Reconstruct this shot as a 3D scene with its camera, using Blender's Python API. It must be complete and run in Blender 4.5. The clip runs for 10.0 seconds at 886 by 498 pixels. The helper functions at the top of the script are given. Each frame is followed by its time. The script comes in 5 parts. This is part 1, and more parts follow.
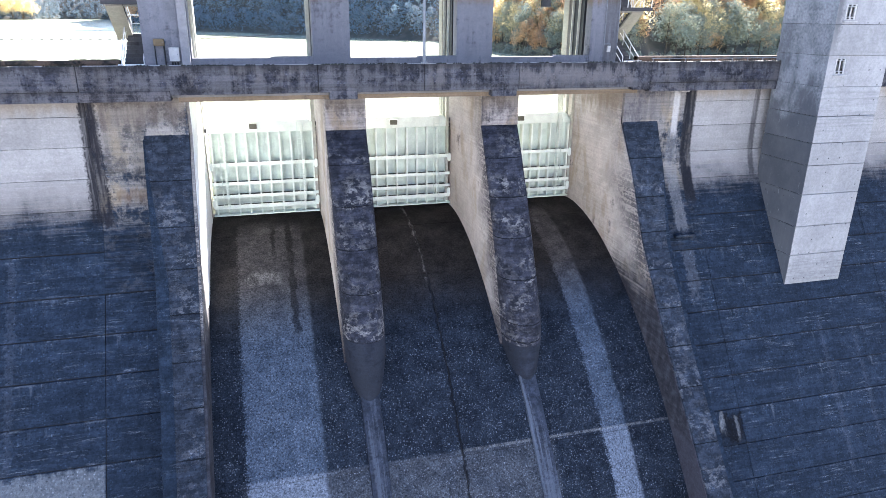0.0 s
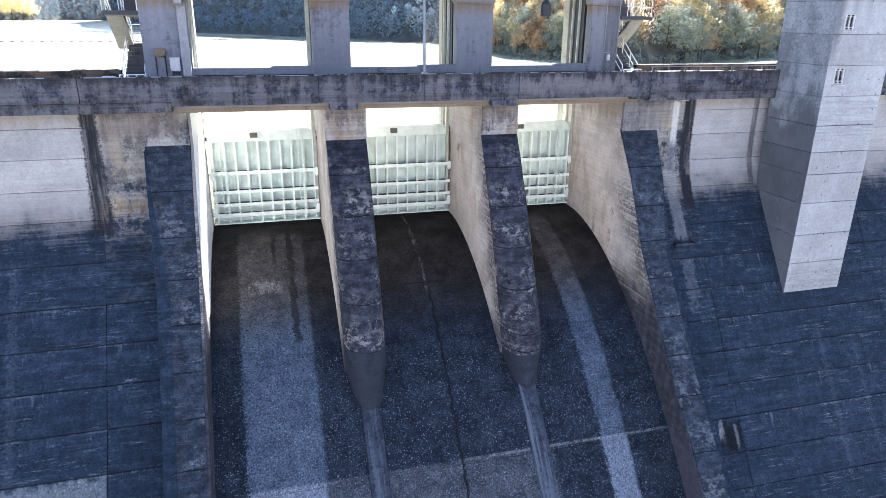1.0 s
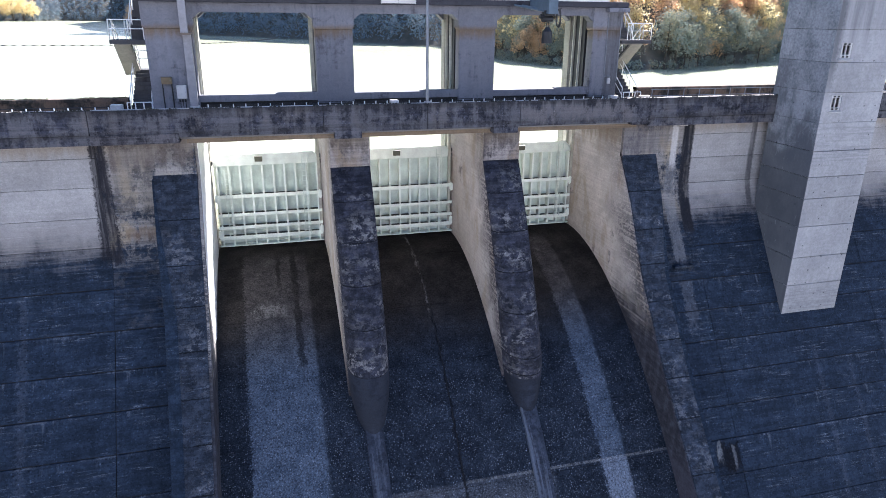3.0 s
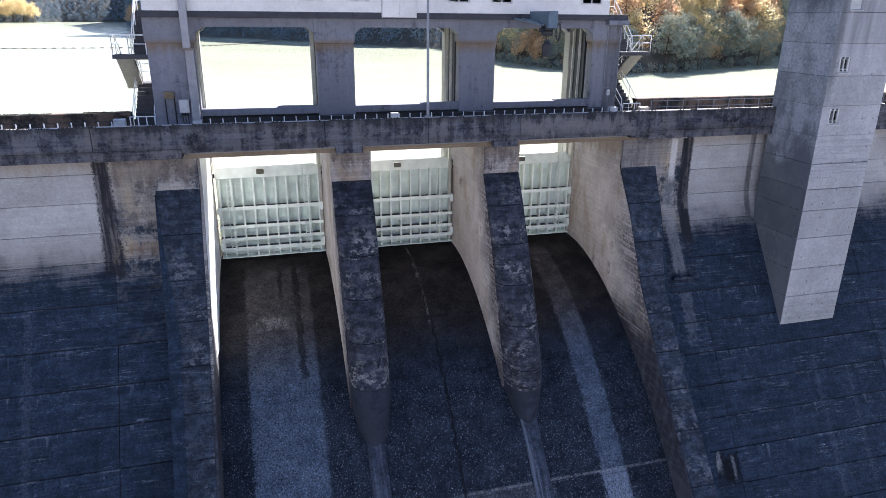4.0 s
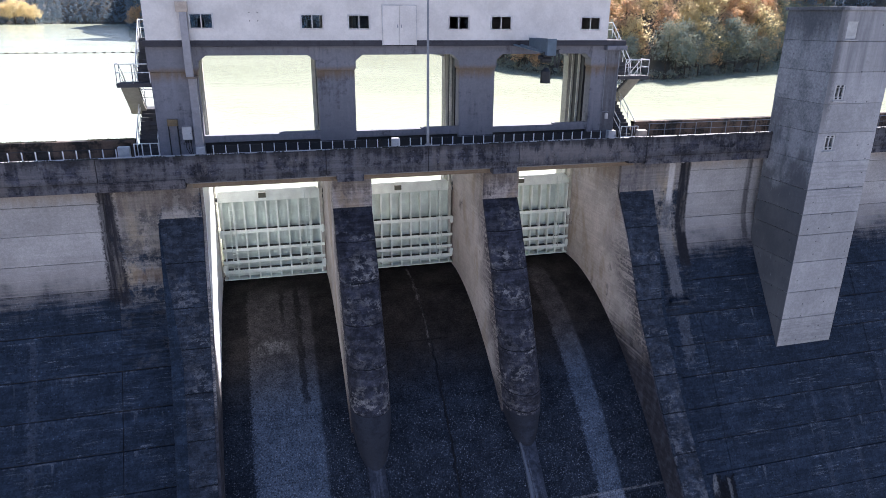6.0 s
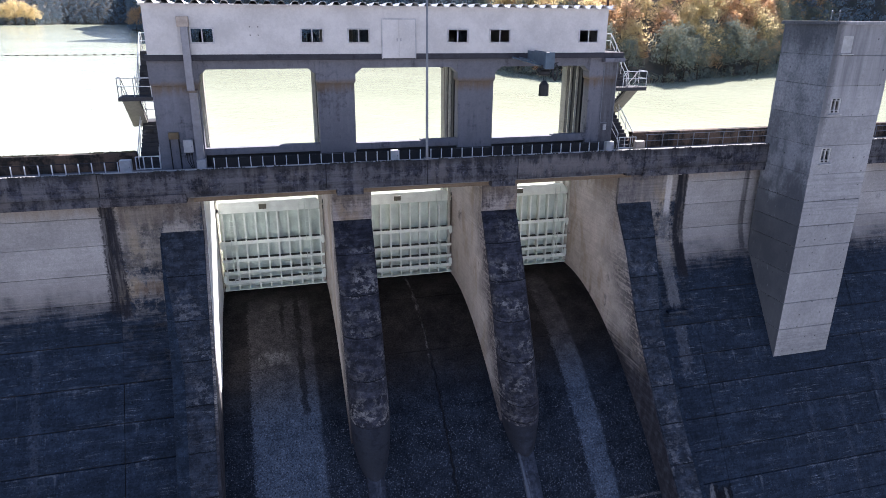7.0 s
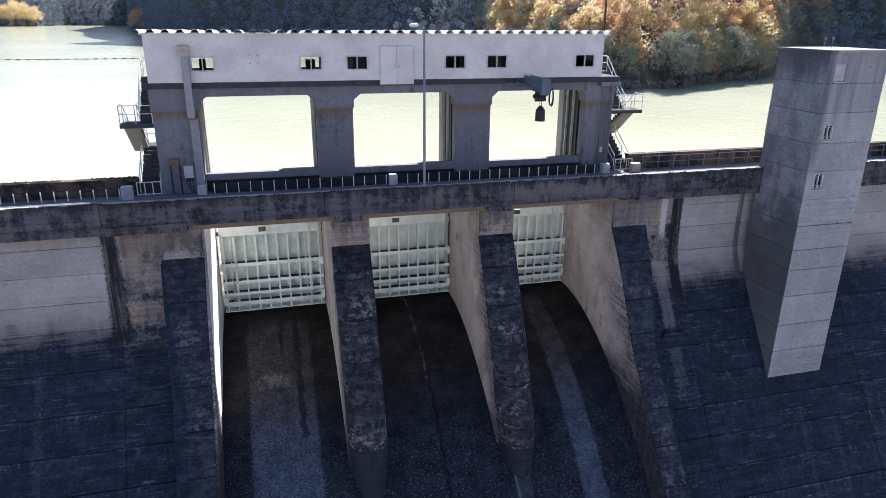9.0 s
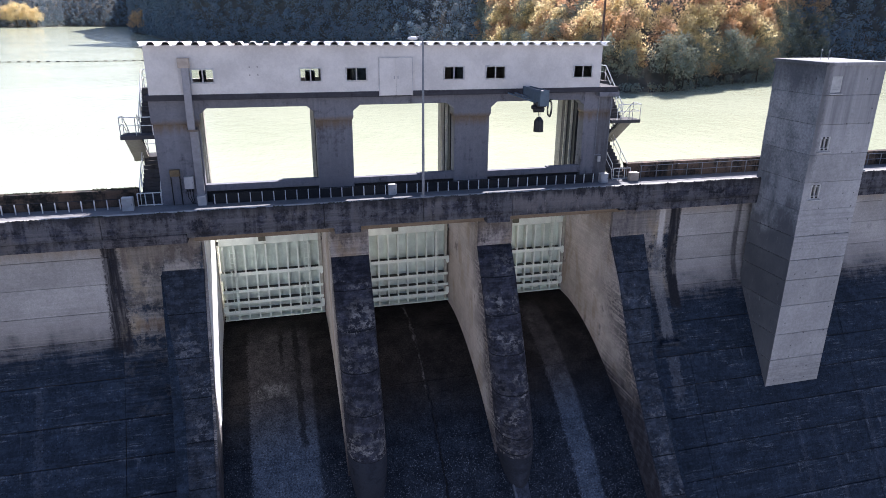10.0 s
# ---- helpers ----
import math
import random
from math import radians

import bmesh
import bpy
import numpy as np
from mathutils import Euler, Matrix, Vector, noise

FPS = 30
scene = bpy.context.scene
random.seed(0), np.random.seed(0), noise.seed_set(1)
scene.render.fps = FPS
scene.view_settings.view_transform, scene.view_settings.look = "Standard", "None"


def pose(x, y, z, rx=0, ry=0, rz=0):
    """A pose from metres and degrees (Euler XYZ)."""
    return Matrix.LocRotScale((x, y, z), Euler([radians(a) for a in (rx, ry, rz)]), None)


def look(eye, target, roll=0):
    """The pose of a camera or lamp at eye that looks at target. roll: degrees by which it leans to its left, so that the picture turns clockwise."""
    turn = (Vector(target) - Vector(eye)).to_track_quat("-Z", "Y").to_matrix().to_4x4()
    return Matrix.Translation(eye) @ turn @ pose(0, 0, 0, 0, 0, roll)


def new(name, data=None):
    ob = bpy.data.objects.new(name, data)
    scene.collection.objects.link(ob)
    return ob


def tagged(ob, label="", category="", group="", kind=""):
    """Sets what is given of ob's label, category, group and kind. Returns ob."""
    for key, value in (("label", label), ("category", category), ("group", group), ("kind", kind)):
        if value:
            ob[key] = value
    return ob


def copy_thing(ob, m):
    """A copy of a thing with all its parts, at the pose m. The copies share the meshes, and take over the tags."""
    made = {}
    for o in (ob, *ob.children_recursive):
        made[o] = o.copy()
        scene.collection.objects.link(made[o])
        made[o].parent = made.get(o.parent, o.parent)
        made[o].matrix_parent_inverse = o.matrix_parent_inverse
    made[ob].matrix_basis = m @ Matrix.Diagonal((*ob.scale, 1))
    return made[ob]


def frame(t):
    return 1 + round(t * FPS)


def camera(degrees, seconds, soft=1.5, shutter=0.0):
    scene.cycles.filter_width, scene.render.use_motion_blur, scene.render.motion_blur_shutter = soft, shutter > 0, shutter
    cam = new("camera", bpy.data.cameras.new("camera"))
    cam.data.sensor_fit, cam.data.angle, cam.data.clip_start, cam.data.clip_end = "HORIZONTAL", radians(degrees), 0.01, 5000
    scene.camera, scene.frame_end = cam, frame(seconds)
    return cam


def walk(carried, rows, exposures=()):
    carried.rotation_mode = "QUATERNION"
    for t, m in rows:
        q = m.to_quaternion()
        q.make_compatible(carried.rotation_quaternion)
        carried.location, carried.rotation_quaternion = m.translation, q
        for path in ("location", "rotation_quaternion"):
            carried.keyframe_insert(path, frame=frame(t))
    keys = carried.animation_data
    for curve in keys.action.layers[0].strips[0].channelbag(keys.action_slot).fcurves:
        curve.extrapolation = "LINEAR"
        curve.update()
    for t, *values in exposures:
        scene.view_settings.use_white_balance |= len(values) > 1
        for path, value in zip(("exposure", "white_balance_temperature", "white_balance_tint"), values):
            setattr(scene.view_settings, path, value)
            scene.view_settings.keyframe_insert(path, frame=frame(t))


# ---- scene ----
cam = camera(67.7, 10.0, 0.6)
EXPOSURES = [(0, 3.32, 5950, 15), (1.0, 3.18, 5900, 15), (2.5, 2.74, 5850, 16.5), (4.0, 2.3, 5800, 19), (5.5, 2.07, 5800, 20), (7.0, 1.9, 5850, 21), (8.5, 1.78, 5850, 21), (10, 1.68, 5850, 21)]
PATH = [
    (0, (-2.85, -32.111, 2.174), (-2.357, -30.29, 1.508), 0.6),
    (0.5, (-2.78, -32.076, 2.368), (-2.287, -30.255, 1.702), 0.6),
    (1, (-2.844, -32.055, 2.639), (-2.351, -30.234, 1.974), 0.6),
    (1.5, (-2.882, -32.046, 2.964), (-2.39, -30.225, 2.298), 0.6),
    (2, (-2.95, -32.035, 3.339), (-2.458, -30.214, 2.673), 0.6),
    (2.5, (-2.972, -32.079, 3.68), (-2.48, -30.259, 3.014), 0.6),
    (4, (-3.006, -32.07, 4.728), (-2.515, -30.249, 4.062), 0.5),
    (4.5, (-2.982, -32.045, 5.04), (-2.492, -30.224, 4.376), 0.5),
    (5, (-2.994, -32.038, 5.377), (-2.504, -30.216, 4.713), 0.5),
    (5.5, (-2.975, -32.022, 5.733), (-2.486, -30.2, 5.069), 0.5),
    (7, (-2.925, -32.102, 6.77), (-2.436, -30.279, 6.106), 0.5),
    (7.5, (-2.879, -32.082, 7.111), (-2.391, -30.259, 6.448), 0.5),
    (8, (-2.819, -32.129, 7.465), (-2.332, -30.306, 6.801), 0.5),
    (8.5, (-2.784, -32.105, 7.811), (-2.296, -30.282, 7.148), 0.5),
    (9, (-2.756, -32.108, 8.151), (-2.269, -30.285, 7.487), 0.5),
    (9.5, (-2.736, -32.105, 8.456), (-2.249, -30.282, 7.793), 0.5),
    (10, (-2.682, -32.128, 8.713), (-2.196, -30.305, 8.051), 0.5),
]
walk(cam, [(t, look(eye, target, roll)) for t, eye, target, roll in PATH], EXPOSURES)

# ---- light ----
SUN_AZ, SUN_EL = radians(29), radians(40)      # azimuth from upstream (+y) towards +x
world = bpy.data.worlds.new("sky")
scene.world = world
world.use_nodes = True
wn = world.node_tree.nodes
wn.clear()
sky = wn.new("ShaderNodeTexSky")
sky.sky_type, sky.sun_disc = "NISHITA", False
sky.sun_elevation, sky.sun_rotation = SUN_EL, SUN_AZ
sky.air_density, sky.dust_density, sky.ozone_density = 1.0, 1.2, 1.5
bg = wn.new("ShaderNodeBackground")
bg.inputs["Strength"].default_value = 0.06
wo = wn.new("ShaderNodeOutputWorld")
world.node_tree.links.new(sky.outputs[0], bg.inputs[0])
world.node_tree.links.new(bg.outputs[0], wo.inputs[0])
sun = new("sun", bpy.data.lights.new("sun", "SUN"))
sun.data.energy, sun.data.angle, sun.data.color = 5.0, radians(0.55), (1.0, 0.93, 0.82)
SUN_WAY = Vector((math.sin(SUN_AZ) * math.cos(SUN_EL), math.cos(SUN_AZ) * math.cos(SUN_EL), math.sin(SUN_EL)))
sun.matrix_world = look(SUN_WAY * 100, (0, 0, 0))

# ---- materials ----


class Mat:
    """A small wrapper to write node materials."""

    def __init__(self, name, rough=0.85, metal=0.0, spec=0.3):
        self.m = bpy.data.materials.new(name)
        self.m.use_nodes = True
        self.t = self.m.node_tree
        self.b = self.t.nodes["Principled BSDF"]
        self.b.inputs["Roughness"].default_value = rough
        self.b.inputs["Metallic"].default_value = metal
        self.b.inputs["Specular IOR Level"].default_value = spec
        self.geo = None

    def n(self, kind, **props):
        node = self.t.nodes.new(kind)
        for k, v in props.items():
            setattr(node, k, v)
        return node

    def link(self, a, b):
        self.t.links.new(a, b)

    def put(self, sock, v):
        if isinstance(v, bpy.types.NodeSocket):
            self.link(v, sock)
        elif isinstance(v, (tuple, list)) and len(v) == 3 and sock.type == "RGBA":
            sock.default_value = (*v, 1)
        else:
            sock.default_value = v

    def pos(self):
        if self.geo is None:
            self.geo = self.n("ShaderNodeNewGeometry")
        return self.geo.outputs["Position"]

    def xyz(self):
        s = self.n("ShaderNodeSeparateXYZ")
        self.link(self.pos(), s.inputs[0])
        return s.outputs

    def noise(self, scale, detail=4.0, stretch=None, rough=0.55, off=0.0):
        vec = self.pos()
        if stretch or off:
            mp = self.n("ShaderNodeMapping")
            self.link(vec, mp.inputs[0])
            mp.inputs["Scale"].default_value = stretch or (1, 1, 1)
            mp.inputs["Location"].default_value = (off, off * 1.7, off * 0.6)
            vec = mp.outputs[0]
        t = self.n("ShaderNodeTexNoise")
        self.link(vec, t.inputs["Vector"])
        t.inputs["Scale"].default_value, t.inputs["Detail"].default_value, t.inputs["Roughness"].default_value = scale, detail, rough
        return t.outputs["Fac"]

    def speck(self, scale, off=0.0):
        t = self.n("ShaderNodeTexVoronoi")
        self.link(self.pos(), t.inputs["Vector"])
        t.inputs["Scale"].default_value = scale
        return t.outputs["Distance"], t.outputs["Color"]

    def ramp(self, v, lo, hi, a=0.0, b=1.0, smooth=True):
        r = self.n("ShaderNodeMapRange", interpolation_type="SMOOTHSTEP" if smooth else "LINEAR")
        self.put(r.inputs[0], v)
        for i, x in enumerate((lo, hi, a, b)):
            r.inputs[i + 1].default_value = x
        return r.outputs[0]

    def math(self, op, a, b=0.0, c=0.0):
        r = self.n("ShaderNodeMath", operation=op)
        for s, v in zip(r.inputs, (a, b, c)):
            self.put(s, v)
        return r.outputs[0]

    def mix(self, f, a, b, how="MIX"):
        r = self.n("ShaderNodeMix", data_type="RGBA", blend_type=how)
        self.put(r.inputs[0], f)
        self.put(r.inputs[6], a)
        self.put(r.inputs[7], b)
        return r.outputs[2]

    def random(self):
        return self.n("ShaderNodeObjectInfo").outputs["Random"]

    def island(self):
        if self.geo is None:
            self.geo = self.n("ShaderNodeNewGeometry")
        return self.geo.outputs["Random Per Island"]

    def bump(self, h, strength=0.3, dist=0.02):
        r = self.n("ShaderNodeBump")
        r.inputs["Strength"].default_value, r.inputs["Distance"].default_value = strength, dist
        self.put(r.inputs["Height"], h)
        self.link(r.outputs[0], self.b.inputs["Normal"])

    def done(self, colour, rough=None):
        self.put(self.b.inputs["Base Color"], colour)
        if rough is not None:
            self.put(self.b.inputs["Roughness"], rough)
        return self.m


def plain(name, colour, rough=0.6, metal=0.0, vary=0.12, scale=3.0):
    """Paint or metal with slight grime at two scales."""
    m = Mat(name, rough, metal)
    a = m.noise(scale, 5)
    g = m.noise(scale * 14, 3)
    dark = tuple(c * (1 - 2.2 * vary) for c in colour)
    lite = tuple(min(1, c * (1 + vary)) for c in colour)
    f = m.math("ADD", m.math("MULTIPLY", a, 0.7), m.math("MULTIPLY", g, 0.3))
    m.bump(g, 0.08, 0.01)
    return m.done(m.mix(m.ramp(f, 0.3, 0.7), dark, lite))

# ---- building blocks ----


def box(bm, x0, x1, y0, y1, z0, z1):
    v = [bm.verts.new((x, y, z)) for z in (z0, z1) for y in (y0, y1) for x in (x0, x1)]
    for q in ((0, 2, 3, 1), (4, 5, 7, 6), (0, 1, 5, 4), (2, 6, 7, 3), (0, 4, 6, 2), (1, 3, 7, 5)):
        bm.faces.new([v[i] for i in q])


def prism(bm, pts, x0, x1):
    """A polygon of (y, z) drawn out from x0 to x1."""
    a = [bm.verts.new((x0, y, z)) for y, z in pts]
    b = [bm.verts.new((x1, y, z)) for y, z in pts]
    n = len(pts)
    bm.faces.new(a)
    bm.faces.new(b[::-1])
    for i in range(n):
        bm.faces.new((a[i], b[i], b[(i + 1) % n], a[(i + 1) % n]))


def slab(bm, pts, y0, y1):
    """A polygon of (x, z) drawn out from y0 to y1."""
    a = [bm.verts.new((x, y0, z)) for x, z in pts]
    b = [bm.verts.new((x, y1, z)) for x, z in pts]
    n = len(pts)
    bm.faces.new(a)
    bm.faces.new(b[::-1])
    for i in range(n):
        bm.faces.new((a[i], b[i], b[(i + 1) % n], a[(i + 1) % n]))


def rod(bm, a, b, r, n=8, r2=None):
    a, b = Vector(a), Vector(b)
    d = (b - a).normalized()
    u = d.cross(Vector((0.31, 0.17, 0.93))).normalized()
    w = d.cross(u)
    rings = []
    for p, q in ((a, r), (b, r if r2 is None else r2)):
        rings.append([bm.verts.new(p + (u * math.cos(k * math.tau / n) + w * math.sin(k * math.tau / n)) * q) for k in range(n)])
    for k in range(n):
        bm.faces.new((rings[0][k], rings[0][(k + 1) % n], rings[1][(k + 1) % n], rings[1][k]))
    bm.faces.new(rings[0][::-1])
    bm.faces.new(rings[1])


def tube(bm, pts, r, n=8):
    for a, b in zip(pts, pts[1:]):
        rod(bm, a, b, r, n)


def soft(bm, width=0.03, segments=2):
    """Rounds the edges."""
    bmesh.ops.recalc_face_normals(bm, faces=bm.faces)
    bmesh.ops.bevel(bm, geom=[e for e in bm.edges if e.is_manifold and e.calc_face_angle(0) > 0.5], offset=width, segments=segments, affect="EDGES", profile=0.6)


def part(name, bm, material, parent=None, label="", smooth=False, kind=""):
    me = bpy.data.meshes.new(name)
    bmesh.ops.recalc_face_normals(bm, faces=bm.faces)
    bm.to_mesh(me)
    bm.free()
    me.materials.append(material)
    if smooth:
        for p in me.polygons:
            p.use_smooth = True
    ob = new(name, me)
    if parent is not None:
        ob.parent = parent
    if label or kind:
        tagged(ob, label=label, kind=kind)
    return ob


def boxes(name, dims, material, parent=None, label="", bevel=0.0, kind=""):
    bm = bmesh.new()
    for d in dims:
        box(bm, *d)
    if bevel:
        soft(bm, bevel)
    return part(name, bm, material, parent, label, kind=kind)


def thing(name, label, category, at=(0, 0, 0), group="", kind=""):
    ob = new(name)
    ob.location = at
    ob.empty_display_size = 0.3
    return tagged(ob, label=label, category=category, group=group, kind=kind)


def pierced(xs, zs, holes, y0, y1):
    """A wall between y0 and y1 on a grid, one connected mesh, with openings (x0, x1, z0, z1)."""
    xs, zs = sorted(set(xs)), sorted(set(zs))
    bm = bmesh.new()
    V = {}

    def v(i, j, k):
        if (i, j, k) not in V:
            V[i, j, k] = bm.verts.new((xs[i], (y0, y1)[k], zs[j]))
        return V[i, j, k]

    def solid(i, j):
        if not (0 <= i < len(xs) - 1 and 0 <= j < len(zs) - 1):
            return False
        cx, cz = (xs[i] + xs[i + 1]) / 2, (zs[j] + zs[j + 1]) / 2
        return not any(a < cx < b and c < cz < d for a, b, c, d in holes)

    for i in range(len(xs) - 1):
        for j in range(len(zs) - 1):
            if not solid(i, j):
                continue
            bm.faces.new((v(i, j, 0), v(i + 1, j, 0), v(i + 1, j + 1, 0), v(i, j + 1, 0)))
            bm.faces.new((v(i, j, 1), v(i, j + 1, 1), v(i + 1, j + 1, 1), v(i + 1, j, 1)))
            for di, dj, a, b in ((-1, 0, (0, 0), (0, 1)), (1, 0, (1, 1), (1, 0)), (0, -1, (1, 0), (0, 0)), (0, 1, (0, 1), (1, 1))):
                if not solid(i + di, j + dj):
                    bm.faces.new((v(i + a[0], j + a[1], 0), v(i + a[0], j + a[1], 1), v(i + b[0], j + b[1], 1), v(i + b[0], j + b[1], 0)))
    return bm

LIFTS = (-2.2, -3.55, -5.0, -6.45, -8.3, -9.95, -11.44, -12.9, -14.4, -15.9, -17.35, -18.9, -20.4, -21.9, -23.4, -24.9, -26.4, -27.9)


def grey3(m, v):
    g = m.n("ShaderNodeCombineXYZ")
    for k in g.inputs:
        m.put(k, v)
    return g.outputs[0]


def concrete(name, light, dark, cover=0.2, coarse=0.5, streak=0.4, boards=0.4, edge=None, pits=0.4, mottle=0.0, stains=(), warm=None, rough=0.88, mid=None, brush=0.0, rings=(), depth=1.9, speck=0.0, weep=0.0, lift=None, creep=None, flow=0.07):
    """Cast concrete. cover: share of dark growth; edge: (z, fade) below which the dark colour closes in;
    mottle: pale worn patches in the growth; stains: (x0, x1, z0, z1, colour, strength, ragged[, flare]);
    mid: (z0, z1, colour) layered film above the growth; brush: pale scratches along the lifts;
    speck: coarse grains; weep: lime runs under the joints; lift: (z, height) of the casts, worn paler towards
    their lower edge; creep: (z, y, slope, reach) of a front edge from which growth spreads back."""
    m = Mat(name, rough, spec=0.10)
    x, y, z = m.xyz()
    big = m.noise(coarse, 8, rough=0.65)
    drip = m.noise(2.6, 6, (1.0, 1.0 if flow > 0.05 else flow, flow), rough=0.65, off=3.1)
    fine = m.noise(7.0, 8, rough=0.7, off=1.3)
    grit = m.noise(20.0, 3, rough=0.55, off=7.7)
    vein = m.noise(9.0, 5, (1.0, 1.0, 0.05), rough=0.6, off=4.4)
    board = m.noise(3.0, 4, (0.10, 0.10, 3.0), rough=0.7, off=5.2)
    f = m.math("ADD", m.math("MULTIPLY", big, 1.0 - streak), m.math("MULTIPLY", drip, streak))
    f = m.math("ADD", f, m.math("MULTIPLY", m.math("SUBTRACT", fine, 0.5), 0.32))
    mask = m.ramp(f, 0.74 - cover, 0.90 - cover)
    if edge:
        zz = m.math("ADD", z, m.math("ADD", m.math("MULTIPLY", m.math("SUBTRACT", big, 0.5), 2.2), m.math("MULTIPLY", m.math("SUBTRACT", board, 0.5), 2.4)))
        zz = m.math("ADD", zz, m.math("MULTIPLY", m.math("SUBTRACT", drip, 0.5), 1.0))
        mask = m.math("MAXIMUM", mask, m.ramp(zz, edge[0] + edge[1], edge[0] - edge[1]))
    lit = m.mix(m.ramp(big, 0.35, 0.65), tuple(c * 0.86 for c in light), tuple(c * 1.08 for c in light))
    if warm:
        lit = m.mix(m.ramp(m.noise(0.7, 5, (1, 1, 0.5), off=9.0), 0.48, 0.66), lit, warm)
    blot = m.noise(2.4, 9, (0.22, 0.22, 1.3), rough=0.74, off=2.2) if weep else m.noise(1.7, 8, (1.0, 1.0, 1.5), rough=0.66, off=2.2)
    dk = m.mix(m.ramp(blot, 0.40, 0.64), dark, tuple(c * depth for c in dark))
    dk = m.mix(1.0, dk, grey3(m, m.math("MULTIPLY", m.ramp(drip, 0.3, 0.7, 0.80, 1.25), m.ramp(board, 0.3, 0.7, 1 - 0.2 * boards, 1 + 0.25 * boards))), "MULTIPLY")
    if mottle:
        worn = m.math("MULTIPLY", m.ramp(m.noise(3.2, 12, (0.8, 0.8, 1.15), rough=0.74, off=6.0), 0.48, 0.56), m.ramp(grit, 0.30, 0.46, 0.4, 1.0))
        worn = m.math("MULTIPLY", worn, m.ramp(m.noise(0.6, 3, (1, 1, 1.6), off=2.7), 0.44, 0.6, 0.15, 1.0))
        if lift:
            down = m.math("FRACT", m.math("DIVIDE", m.math("SUBTRACT", lift[0], m.math("ADD", z, m.math("MULTIPLY", m.math("SUBTRACT", big, 0.5), 0.8))), lift[1]))
            worn = m.math("MULTIPLY", worn, m.math("MULTIPLY", m.ramp(down, 0.15, 0.8, 0.25, 1.25), m.ramp(z, lift[0] + 0.5, lift[0] - 0.9, 0.42, 1.0)))
        dk = m.mix(m.math("MULTIPLY", worn, mottle), dk, tuple(c * 0.62 for c in light))
    if mid:
        film = m.math("MULTIPLY", m.ramp(m.math("ADD", z, m.math("MULTIPLY", m.math("SUBTRACT", board, 0.5), 3.4)), mid[0], mid[1]), m.ramp(m.math("ADD", board, m.math("MULTIPLY", m.math("SUBTRACT", fine, 0.5), 0.5)), 0.36, 0.62, 0.35, 1.0))
        lit = m.mix(m.math("MULTIPLY", film, 0.85), lit, mid[2])
    if brush:
        scr = m.math("MULTIPLY", m.ramp(m.noise(5.0, 7, (0.18, 0.18, 2.2), rough=0.78, off=8.1), 0.52, 0.66), m.ramp(m.noise(0.6, 4, (1, 1, 2.2), off=1.9), 0.45, 0.60))
        scr = m.math("MULTIPLY", scr, m.ramp(grit, 0.36, 0.56))
        dk = m.mix(m.math("MULTIPLY", scr, brush), dk, (0.12, 0.14, 0.168))
    if creep:
        back = m.math("SUBTRACT", y, m.math("ADD", creep[1], m.math("MULTIPLY", m.math("SUBTRACT", z, creep[0]), creep[2])))
        back = m.math("ADD", back, m.math("ADD", m.math("MULTIPLY", m.math("SUBTRACT", big, 0.5), 3.0), m.math("MULTIPLY", m.math("SUBTRACT", board, 0.5), 3.2)))
        film = m.math("MULTIPLY", m.ramp(back, creep[3], 0.0), m.ramp(m.math("ADD", fine, m.math("MULTIPLY", m.math("SUBTRACT", board, 0.5), 1.2)), 0.38, 0.54, 0.3, 1.0))
        mask = m.math("MAXIMUM", mask, m.math("MULTIPLY", film, m.ramp(z, creep[0] + 0.5, creep[0] - 1.5, 0.5, 0.95)))
    col = m.mix(mask, lit, dk)
    col = m.mix(1.0, col, grey3(m, m.ramp(board, 0.32, 0.68, 1.0 - 0.30 * boards, 1.0 + 0.10 * boards)), "MULTIPLY")
    for x0, x1, z0, z1, tint, strength, ragged, *flare in stains:
        wide = x
        if flare:
            mean = (x0 + x1) / 2
            wide = m.math("ADD", m.math("DIVIDE", m.math("SUBTRACT", x, mean), m.ramp(z, -1.0, -8.0, 1.0, 1.0 + flare[0], False)), mean)
        xx = m.math("ADD", wide, m.math("MULTIPLY", m.math("SUBTRACT", fine, 0.5), ragged))
        zz = m.math("ADD", z, m.math("MULTIPLY", m.math("SUBTRACT", drip, 0.5), ragged * 4))
        sx = m.math("MULTIPLY", m.ramp(xx, x0 - 0.07, x0 + 0.07), m.ramp(xx, x1 + 0.07, x1 - 0.07))
        sz = m.math("MULTIPLY", m.ramp(zz, z0 - 0.3, z0 + 0.3), m.ramp(zz, z1 + 0.15, z1 - 0.15))
        a = m.math("MULTIPLY", m.math("MULTIPLY", sx, sz), m.ramp(vein if flare else drip, 0.30, 0.58, strength * (0.62 if flare else 0.55), strength))
        col = m.mix(a, col, tint)
    for ring in rings:
        zz = m.math("ADD", z, m.math("MULTIPLY", m.math("SUBTRACT", fine, 0.5), 0.12))
        near = m.ramp(m.math("ABSOLUTE", m.math("SUBTRACT", zz, ring)), 0.035, 0.015)
        col = m.mix(m.math("MULTIPLY", near, m.ramp(big, 0.35, 0.5, 0.4, 0.9)), col, tuple(c * 0.35 for c in dark))
